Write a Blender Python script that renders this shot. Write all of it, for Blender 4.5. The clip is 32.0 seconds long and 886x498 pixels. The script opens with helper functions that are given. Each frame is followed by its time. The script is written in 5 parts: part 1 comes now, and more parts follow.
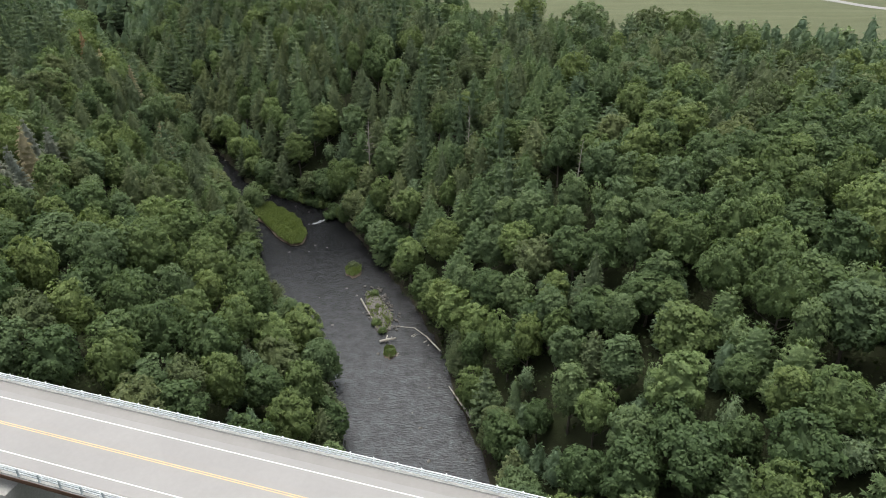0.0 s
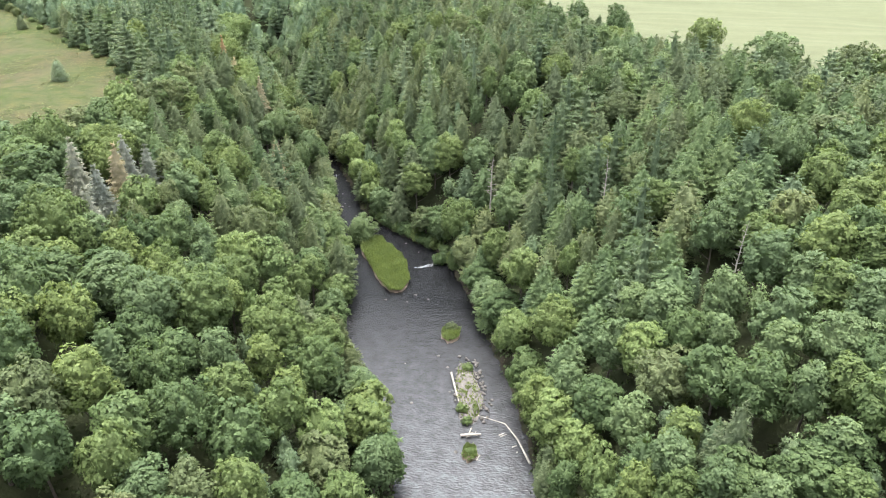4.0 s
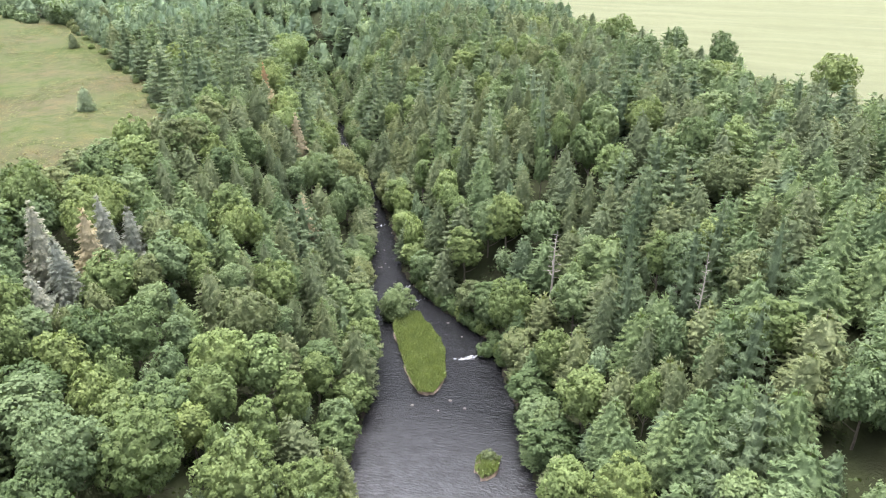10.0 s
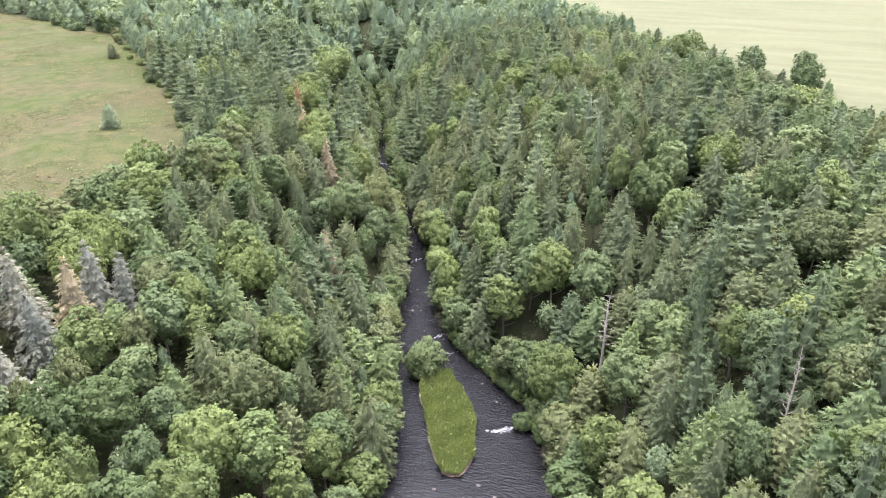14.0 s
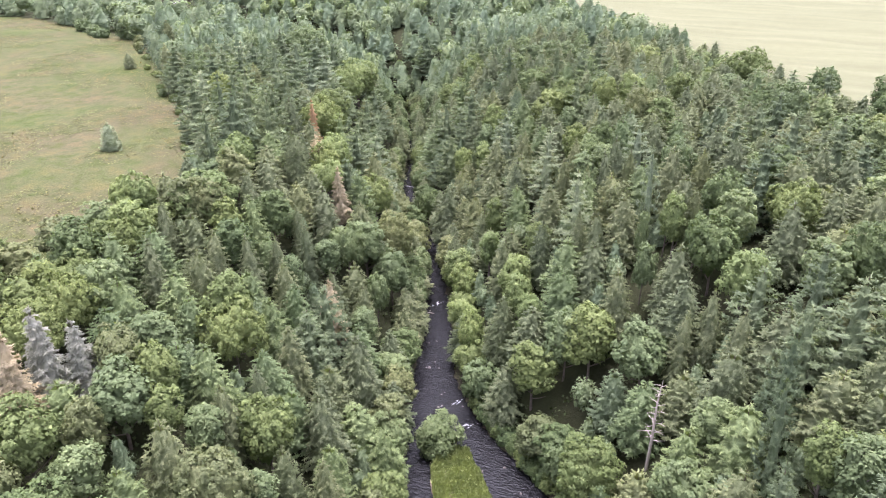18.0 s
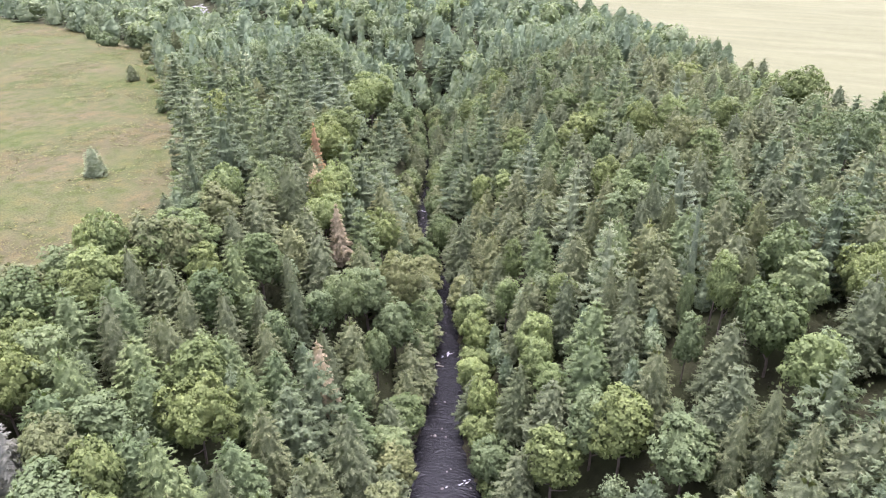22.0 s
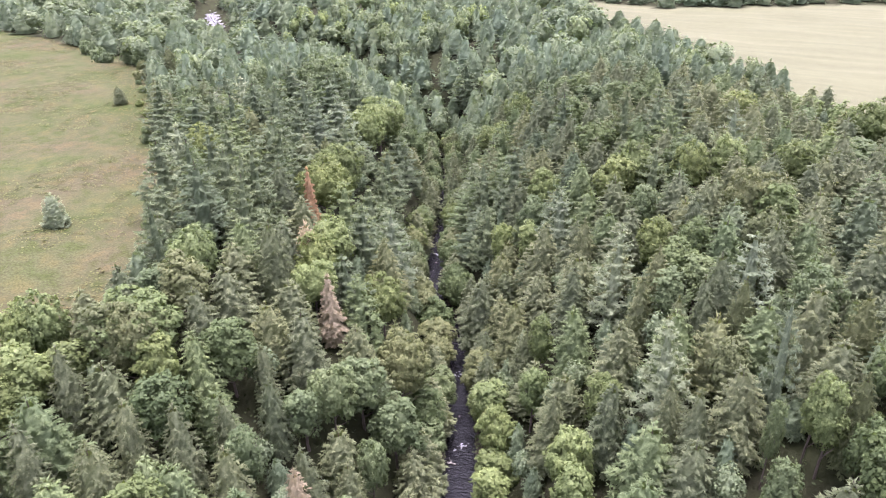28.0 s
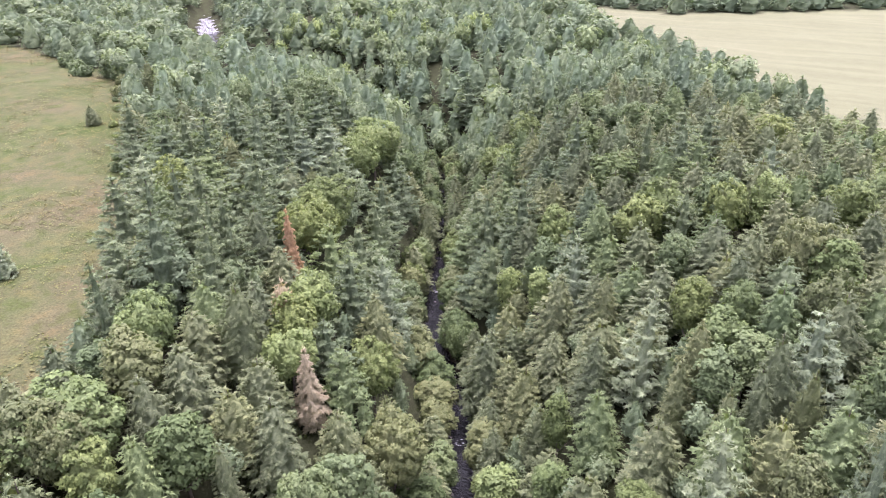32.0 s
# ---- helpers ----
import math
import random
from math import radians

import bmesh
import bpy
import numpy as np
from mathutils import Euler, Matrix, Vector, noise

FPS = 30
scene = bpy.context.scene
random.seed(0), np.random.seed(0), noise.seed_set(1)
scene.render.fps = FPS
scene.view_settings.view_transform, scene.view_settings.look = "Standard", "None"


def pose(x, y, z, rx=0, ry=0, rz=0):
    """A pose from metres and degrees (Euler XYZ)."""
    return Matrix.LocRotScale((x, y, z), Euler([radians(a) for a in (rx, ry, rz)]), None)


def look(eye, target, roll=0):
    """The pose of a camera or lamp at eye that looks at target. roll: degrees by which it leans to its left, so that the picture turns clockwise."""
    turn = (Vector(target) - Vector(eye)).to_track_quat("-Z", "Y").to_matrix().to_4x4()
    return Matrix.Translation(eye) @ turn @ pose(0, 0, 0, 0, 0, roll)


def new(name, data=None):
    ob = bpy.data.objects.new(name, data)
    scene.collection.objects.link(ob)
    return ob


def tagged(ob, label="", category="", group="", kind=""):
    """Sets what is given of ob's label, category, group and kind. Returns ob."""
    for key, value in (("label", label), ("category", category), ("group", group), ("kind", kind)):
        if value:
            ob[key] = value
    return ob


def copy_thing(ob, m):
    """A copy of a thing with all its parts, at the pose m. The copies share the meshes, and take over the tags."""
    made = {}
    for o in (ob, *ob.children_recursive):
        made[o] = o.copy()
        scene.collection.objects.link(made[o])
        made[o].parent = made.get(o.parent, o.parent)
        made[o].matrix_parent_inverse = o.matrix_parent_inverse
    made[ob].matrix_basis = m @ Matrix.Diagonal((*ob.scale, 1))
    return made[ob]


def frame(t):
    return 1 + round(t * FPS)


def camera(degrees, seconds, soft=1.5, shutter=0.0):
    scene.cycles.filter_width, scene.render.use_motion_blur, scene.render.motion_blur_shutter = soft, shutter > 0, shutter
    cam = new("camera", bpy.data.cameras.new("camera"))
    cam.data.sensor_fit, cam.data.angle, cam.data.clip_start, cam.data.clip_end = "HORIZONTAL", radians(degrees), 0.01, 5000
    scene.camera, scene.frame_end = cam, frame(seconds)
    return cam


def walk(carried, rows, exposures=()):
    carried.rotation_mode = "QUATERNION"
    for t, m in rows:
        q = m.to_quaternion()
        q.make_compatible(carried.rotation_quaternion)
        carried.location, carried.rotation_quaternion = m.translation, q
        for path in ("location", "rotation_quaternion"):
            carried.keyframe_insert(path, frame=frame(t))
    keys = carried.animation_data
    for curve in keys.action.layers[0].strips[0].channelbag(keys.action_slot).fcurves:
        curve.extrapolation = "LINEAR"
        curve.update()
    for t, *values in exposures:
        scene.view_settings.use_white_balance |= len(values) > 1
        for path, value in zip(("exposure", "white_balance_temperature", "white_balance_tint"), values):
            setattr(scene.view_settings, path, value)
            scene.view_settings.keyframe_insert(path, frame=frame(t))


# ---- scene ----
cam = camera(64.4, 32.0, 1.0)
METRES, EYE, TILT, LEAN, TURN = 185.0, 91.0, -28.0, 0.0, 0.0
ROWS = [
    (0.0, 0.0, 0.0, 0.0, -0.0, 0.0, -0.0),
    (0.5, 0.007, 0.0193, 0.0095, 2.72, 0.05, -1.53),
    (1.0, 0.0137, 0.0386, 0.0192, 5.01, 0.04, -2.81),
    (1.5, 0.0195, 0.0579, 0.0287, 6.76, 0.01, -3.76),
    (2.0, 0.024, 0.0766, 0.0379, 8.16, -0.06, -4.52),
    (2.5, 0.0276, 0.0951, 0.0468, 9.45, -0.11, -5.2),
    (3.0, 0.0304, 0.1133, 0.0558, 10.53, -0.16, -5.75),
    (3.5, 0.0325, 0.1311, 0.0647, 11.4, -0.18, -6.19),
    (5.5, 0.0347, 0.2008, 0.099, 13.72, -0.15, -7.25),
    (6.0, 0.0336, 0.2175, 0.1074, 13.84, -0.1, -7.24),
    (6.5, 0.0322, 0.2336, 0.1157, 14.47, -0.12, -7.55),
    (7.0, 0.0305, 0.2495, 0.1239, 15.17, -0.15, -7.86),
    (7.5, 0.0286, 0.2649, 0.132, 15.83, -0.19, -8.16),
    (8.0, 0.0262, 0.2798, 0.1397, 16.47, -0.22, -8.42),
    (8.5, 0.0238, 0.2946, 0.147, 17.07, -0.26, -8.71),
    (9.0, 0.0217, 0.3091, 0.1543, 17.68, -0.29, -8.96),
    (9.5, 0.0189, 0.3228, 0.1614, 18.23, -0.32, -9.19),
    (10.0, 0.0166, 0.3365, 0.1684, 18.81, -0.36, -9.45),
    (10.5, 0.0139, 0.3497, 0.1752, 19.43, -0.41, -9.72),
    (11.0, 0.0112, 0.3625, 0.182, 20.02, -0.46, -10.0),
    (11.5, 0.0079, 0.375, 0.1883, 20.62, -0.51, -10.29),
    (12.0, 0.0048, 0.3872, 0.1949, 21.23, -0.58, -10.53),
    (12.5, 0.0012, 0.3994, 0.2009, 21.77, -0.62, -10.78),
    (13.0, -0.0024, 0.4117, 0.2074, 22.23, -0.66, -10.97),
    (13.5, -0.006, 0.424, 0.214, 22.69, -0.73, -11.17),
    (14.0, -0.01, 0.4365, 0.2208, 23.1, -0.79, -11.32),
    (14.5, -0.0141, 0.449, 0.2276, 23.32, -0.83, -11.4),
    (16.5, -0.0326, 0.5013, 0.2555, 24.56, -1.04, -11.88),
    (17.0, -0.0383, 0.5144, 0.2626, 25.16, -1.16, -12.14),
    (17.5, -0.0439, 0.5281, 0.2699, 25.75, -1.27, -12.39),
    (18.0, -0.0494, 0.5415, 0.2771, 26.27, -1.35, -12.63),
    (18.5, -0.0541, 0.5544, 0.2838, 26.67, -1.42, -12.78),
    (19.0, -0.0589, 0.5666, 0.2905, 26.72, -1.44, -12.77),
    (19.5, -0.0641, 0.5787, 0.2968, 26.75, -1.43, -12.75),
    (20.0, -0.0692, 0.5904, 0.303, 27.08, -1.52, -12.91),
    (20.5, -0.0747, 0.602, 0.3095, 27.41, -1.59, -13.05),
    (21.0, -0.0797, 0.6137, 0.3159, 27.78, -1.64, -13.2),
    (21.5, -0.0851, 0.6248, 0.3222, 28.12, -1.69, -13.36),
    (22.0, -0.0906, 0.6354, 0.328, 28.46, -1.73, -13.53),
    (22.5, -0.0961, 0.6455, 0.3338, 28.79, -1.81, -13.65),
    (23.0, -0.102, 0.6553, 0.3393, 29.05, -1.83, -13.77),
    (23.5, -0.108, 0.6647, 0.3445, 29.31, -1.84, -13.88),
    (24.0, -0.1141, 0.6739, 0.35, 29.59, -1.9, -13.97),
    (24.5, -0.1202, 0.6835, 0.3549, 29.8, -1.9, -14.07),
    (25.0, -0.1266, 0.6927, 0.3605, 29.82, -1.9, -14.02),
    (25.5, -0.133, 0.702, 0.3656, 29.85, -1.88, -14.02),
    (27.5, -0.1581, 0.7396, 0.3869, 29.98, -1.84, -13.94),
    (28.0, -0.1652, 0.7493, 0.3923, 29.99, -1.84, -13.94),
    (28.5, -0.1725, 0.7591, 0.3976, 30.0, -1.81, -13.92),
    (29.0, -0.1798, 0.7689, 0.4036, 30.03, -1.83, -13.88),
    (29.5, -0.1875, 0.7789, 0.4094, 30.04, -1.8, -13.87),
    (30.0, -0.195, 0.7891, 0.4152, 30.06, -1.8, -13.86),
    (30.5, -0.2025, 0.7996, 0.4209, 30.07, -1.78, -13.85),
    (31.0, -0.2096, 0.8103, 0.4273, 30.11, -1.79, -13.82),
    (31.5, -0.2165, 0.8202, 0.4333, 30.1, -1.81, -13.82),
    (32.0, -0.2237, 0.8316, 0.4399, 30.11, -1.82, -13.8),
]
walk(cam, [(t, pose(0, 0, EYE, TILT, LEAN, TURN) @ pose(METRES * x, METRES * y, METRES * z, 90 + pitch, roll, yaw)) for t, x, y, z, yaw, pitch, roll in ROWS],
     exposures=[(0.0, 0.70, 6500, 5), (1.0, 1.08, 6480, 3), (2.0, 1.53, 6460, 5), (3.0, 1.95, 6440, 6), (4.0, 2.12, 6410, 8), (6.0, 2.24, 6380, 10), (13.0, 2.26, 6330, 20), (17.5, 2.29, 6240, 31), (20.0, 2.28, 6200, 33), (28.0, 2.23, 6170, 40), (32.0, 2.18, 6190, 38)])

# ---- sky and sun: a bright overcast day ----
world = bpy.data.worlds.new("sky")
scene.world = world
world.use_nodes = True
wn, wl = world.node_tree.nodes, world.node_tree.links
sky = wn.new("ShaderNodeTexSky")
sky.sky_type, sky.sun_disc = "NISHITA", False
sky.sun_elevation, sky.sun_rotation, sky.dust_density = radians(82), radians(-22), 6.0
soften = wn.new("ShaderNodeHueSaturation")
soften.inputs["Saturation"].default_value = 0.3
wl.new(sky.outputs[0], soften.inputs["Color"])
wl.new(soften.outputs[0], wn["Background"].inputs["Color"])
wn["Background"].inputs["Strength"].default_value = 0.15
sun = new("sun", bpy.data.lights.new("sun", "SUN"))
sun.data.energy, sun.data.angle, sun.data.color = 0.95, radians(48), (1.0, 0.96, 0.9)
sun.matrix_world = look((-8, 20, 170), (0, 0, 0))

rng = np.random.default_rng(7)


# ---- materials ----
def nodes_of(name):
    m = bpy.data.materials.new(name)
    m.use_nodes = True
    return m, m.node_tree.nodes, m.node_tree.links, m.node_tree.nodes["Principled BSDF"]


def noise_node(n, l, scale, detail=4.0, rough=0.6, coords="Object"):
    tc, t = n.new("ShaderNodeTexCoord"), n.new("ShaderNodeTexNoise")
    t.inputs["Scale"].default_value, t.inputs["Detail"].default_value, t.inputs["Roughness"].default_value = scale, detail, rough
    l.new(tc.outputs[coords], t.inputs["Vector"])
    return t


def ramp(n, l, source, stops):
    r = n.new("ShaderNodeValToRGB")
    e = r.color_ramp.elements
    while len(e) < len(stops):
        e.new(0.5)
    for k, (p, c) in enumerate(stops):
        e[k].position, e[k].color = p, (*c, 1)
    l.new(source, r.inputs[0])
    return r.outputs[0]


def mix(n, l, fac, a, b, mode="MIX"):
    m = n.new("ShaderNodeMix")
    m.data_type, m.blend_type = "RGBA", mode
    for sock, v in ((m.inputs[0], fac), (m.inputs[6], a), (m.inputs[7], b)):
        if isinstance(v, (int, float)):
            sock.default_value = v
        elif isinstance(v, tuple):
            sock.default_value = (*v, 1)
        else:
            l.new(v, sock)
    return m.outputs[2]


def bump(n, l, bsdf, height, strength, distance):
    b = n.new("ShaderNodeBump")
    b.inputs["Strength"].default_value, b.inputs["Distance"].default_value = strength, distance
    l.new(height, b.inputs["Height"])
    l.new(b.outputs[0], bsdf.inputs["Normal"])
    return b


def plain(name, colour, rough=0.7, metal=0.0, spread=0.25, scale=3.0, bumpy=0.0, grit=0.2):
    """A surface with soft blotches and fine grain."""
    m, n, l, b = nodes_of(name)
    big, fine = noise_node(n, l, scale), noise_node(n, l, scale * 14, 6)
    dark = tuple(c * (1 - spread) for c in colour)
    light = tuple(min(1, c * (1 + spread)) for c in colour)
    c1 = ramp(n, l, big.outputs[0], [(0.3, dark), (0.7, light)])
    c2 = ramp(n, l, fine.outputs[0], [(0.3, (1 - grit,) * 3), (0.7, (1 + grit * 0.6,) * 3)])
    l.new(mix(n, l, 1.0, c1, c2, "MULTIPLY"), b.inputs["Base Color"])
    b.inputs["Roughness"].default_value, b.inputs["Metallic"].default_value = rough, metal
    if bumpy:
        bump(n, l, b, fine.outputs[0], bumpy, 0.05)
    return m


def foliage(name, dark, light, tip=None, shared=False, calm=0.2):
    """Leaves: one tone per tree, another per spray, a little light coming through."""
    m, n, l, b = nodes_of(name)
    geo, info = n.new("ShaderNodeNewGeometry"), n.new("ShaderNodeObjectInfo")
    soft = tuple((1 - calm) * a + calm * b for a, b in zip(dark, light))
    grain, blend_in = noise_node(n, l, 3.4, 3, 0.7), n.new("ShaderNodeMath")
    blend_in.operation, blend_in.inputs[1].default_value = "MULTIPLY_ADD", 0.45
    stretch = n.new("ShaderNodeMapRange")
    stretch.inputs["From Min"].default_value, stretch.inputs["From Max"].default_value = 0.32, 0.68
    stretch.inputs["To Max"].default_value = 0.55
    l.new(grain.outputs[0], stretch.inputs["Value"])
    l.new(geo.outputs["Random Per Island"], blend_in.inputs[0])
    l.new(stretch.outputs[0], blend_in.inputs[2])
    leaf = ramp(n, l, blend_in.outputs[0], [(0.08, soft), (0.74, light), (0.95, tip or light)])
    if shared:
        tone = n.new("ShaderNodeAttribute")
        tone.attribute_name = "tone"
        per_tree = ramp(n, l, tone.outputs["Fac"], shared)
        col = mix(n, l, 1.0, leaf, per_tree, "MULTIPLY")
    else:
        per_tree = ramp(n, l, info.outputs["Random"], [(0.0, (0.80, 0.84, 0.84)), (0.5, (1.0, 1.0, 1.0)), (1.0, (1.18, 1.14, 1.06))])
        col = mix(n, l, 1.0, leaf, per_tree, "MULTIPLY")
    patch = noise_node(n, l, 0.55, 2)
    col = mix(n, l, 1.0, col, ramp(n, l, patch.outputs[0], [(0.3, (0.86, 0.88, 0.9)), (0.7, (1.12, 1.1, 1.06))]), "MULTIPLY")
    l.new(col, b.inputs["Base Color"])
    b.inputs["Roughness"].default_value = 0.62
    b.inputs["Specular IOR Level"].default_value = 0.2
    trans, out = n.new("ShaderNodeBsdfTranslucent"), n["Material Output"]
    l.new(mix(n, l, 1.0, col, (1.1, 1.15, 0.6), "MULTIPLY"), trans.inputs["Color"])
    blend = n.new("ShaderNodeMixShader")
    blend.inputs[0].default_value = 0.3
    l.new(b.outputs[0], blend.inputs[1])
    l.new(trans.outputs[0], blend.inputs[2])
    l.new(blend.outputs[0], out.inputs["Surface"])
    return m


MAPLE = foliage("maple_leaves", (0.066, 0.095, 0.035), (0.148, 0.196, 0.072), (0.184, 0.238, 0.090))
LIME = foliage("yellow_green_leaves", (0.080, 0.116, 0.044), (0.166, 0.226, 0.090), (0.206, 0.266, 0.110))
DEEP = foliage("deep_green_leaves", (0.046, 0.076, 0.032), (0.104, 0.150, 0.062), (0.134, 0.186, 0.076))
ASH = foliage("grey_green_leaves", (0.064, 0.097, 0.044), (0.136, 0.188, 0.090), (0.172, 0.226, 0.108))
OLIVE = foliage("olive_leaves", (0.070, 0.090, 0.040), (0.142, 0.172, 0.080), (0.176, 0.206, 0.097))
HEMLOCK = foliage("hemlock_needles", (0.066, 0.089, 0.049), (0.173, 0.212, 0.116), (0.233, 0.271, 0.152), calm=0.25)
FIR = foliage("green_needles", (0.066, 0.103, 0.049), (0.171, 0.235, 0.111), (0.228, 0.299, 0.144), calm=0.25)
CEDAR = foliage("cedar_sprays", (0.075, 0.098, 0.049), (0.180, 0.217, 0.112), (0.235, 0.271, 0.141), calm=0.25)
PINE = foliage("pine_needles", (0.060, 0.091, 0.052), (0.152, 0.205, 0.117), (0.200, 0.256, 0.150), calm=0.25)
SILVER = foliage("silvery_needles", (0.114, 0.155, 0.098), (0.235, 0.299, 0.191), (0.291, 0.356, 0.232), calm=0.25)
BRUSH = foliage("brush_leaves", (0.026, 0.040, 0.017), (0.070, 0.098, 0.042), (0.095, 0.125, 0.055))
RUST = foliage("rust_brown_needles", (0.25, 0.155, 0.085), (0.41, 0.275, 0.155), (0.48, 0.34, 0.2), calm=0.5)
TAN = foliage("faded_tan_needles", (0.19, 0.17, 0.11), (0.35, 0.315, 0.22), (0.41, 0.37, 0.27), calm=0.5)
SPRUCE = foliage("grey_spruce_needles", (0.16, 0.17, 0.14), (0.33, 0.345, 0.29), (0.40, 0.415, 0.355), calm=0.3)
# far haze is put into this colour as a slightly lighter tone
WOODS = foliage("distant_leaves", (0.072, 0.104, 0.060), (0.176, 0.235, 0.136), (0.224, 0.285, 0.166),
                shared=[(0.0, (0.84, 0.92, 1.02)), (0.3, (0.93, 0.98, 1.0)), (0.6, (1.0, 1.0, 0.95)), (0.85, (1.08, 1.1, 0.85)), (1.0, (1.3, 1.3, 0.85))])
BARK = plain("bark", (0.11, 0.09, 0.075), 0.9, 0, 0.35, 2.0, 0.6)
DEADWOOD = plain("bleached_wood", (0.33, 0.30, 0.265), 0.85, 0, 0.25, 3.0, 0.4)
CONCRETE = plain("weathered_concrete", (0.46, 0.45, 0.43), 0.85, 0, 0.12, 0.35, 0.2)
DECKING = plain("pale_concrete_road", (0.282, 0.269, 0.268), 0.85, 0, 0.06, 0.12, 0.05, 0.04)
STEEL = plain("galvanised_steel", (0.74, 0.78, 0.80), 0.5, 0.0, 0.06, 0.8)
POST = plain("grey_steel_post", (0.40, 0.45, 0.48), 0.55, 0.1, 0.1, 1.0)
RUSTY = plain("weathering_steel", (0.10, 0.055, 0.035), 0.85, 0.2, 0.3, 1.5)
WHITE = plain("white_road_paint", (0.80, 0.80, 0.78), 0.7, 0, 0.04, 1.0)
YELLOW = plain("yellow_road_paint", (0.68, 0.46, 0.24), 0.7, 0, 0.08, 1.0)
SHOULDER = plain("dusty_shoulder", (0.256, 0.243, 0.237), 0.9, 0, 0.08, 0.15, 0.05, 0.05)
STONE = plain("river_stone", (0.12, 0.108, 0.10), 0.85, 0, 0.3, 2.0, 0.3)
SEDGE = foliage("sedge_blades", (0.118, 0.156, 0.055), (0.198, 0.248, 0.095), (0.25, 0.292, 0.12))


def ground_material():
    m, n, l, b = nodes_of("ground_cover")
    cover = n.new("ShaderNodeAttribute")
    cover.attribute_name = "cover"
    split = n.new("ShaderNodeSeparateColor")
    l.new(cover.outputs["Color"], split.inputs[0])
    big, mid, fine = noise_node(n, l, 0.03, 5), noise_node(n, l, 0.22, 6), noise_node(n, l, 2.5, 6)
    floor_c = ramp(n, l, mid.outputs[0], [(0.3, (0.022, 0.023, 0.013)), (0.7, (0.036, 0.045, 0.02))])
    m1 = ramp(n, l, big.outputs[0], [(0.34, (0.060, 0.078, 0.029)), (0.48, (0.072, 0.081, 0.039)), (0.62, (0.084, 0.080, 0.047))])
    m2 = ramp(n, l, mid.outputs[0], [(0.36, (0.72, 0.86, 0.56)), (0.5, (1.0, 1.0, 1.0)), (0.64, (1.24, 1.12, 1.0))])
    m3 = ramp(n, l, fine.outputs[0], [(0.3, (0.52, 0.54, 0.5)), (0.7, (1.14, 1.14, 1.08))])
    meadow = mix(n, l, 1.0, mix(n, l, 1.0, m1, m2, "MULTIPLY"), m3, "MULTIPLY")
    tc, mp, st = n.new("ShaderNodeTexCoord"), n.new("ShaderNodeMapping"), n.new("ShaderNodeTexNoise")
    mp.inputs["Rotation"].default_value, mp.inputs["Scale"].default_value = (0, 0, radians(-25)), (0.012, 0.16, 0.1)
    l.new(tc.outputs["Object"], mp.inputs["Vector"])
    l.new(mp.outputs[0], st.inputs["Vector"])
    st.inputs["Scale"].default_value, st.inputs["Detail"].default_value = 1.0, 5
    c1 = ramp(n, l, st.outputs[0], [(0.35, (0.103, 0.112, 0.066)), (0.55, (0.116, 0.125, 0.073)), (0.75, (0.131, 0.137, 0.085))])
    crop = mix(n, l, 1.0, c1, ramp(n, l, mid.outputs[0], [(0.3, (0.94,) * 3), (0.7, (1.05,) * 3)]), "MULTIPLY")
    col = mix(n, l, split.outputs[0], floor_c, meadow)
    col = mix(n, l, split.outputs[1], col, crop)
    # soil at the water's edge darkened, the bank trees' shade put into its colour
    col = mix(n, l, split.outputs[2], col, ramp(n, l, fine.outputs[0], [(0.3, (0.02, 0.017, 0.013)), (0.7, (0.05, 0.04, 0.032))]))
    l.new(col, b.inputs["Base Color"])
    b.inputs["Roughness"].default_value = 0.95
    b.inputs["Specular IOR Level"].default_value = 0.1
    bump(n, l, b, fine.outputs[0], 0.6, 0.3)
    return m


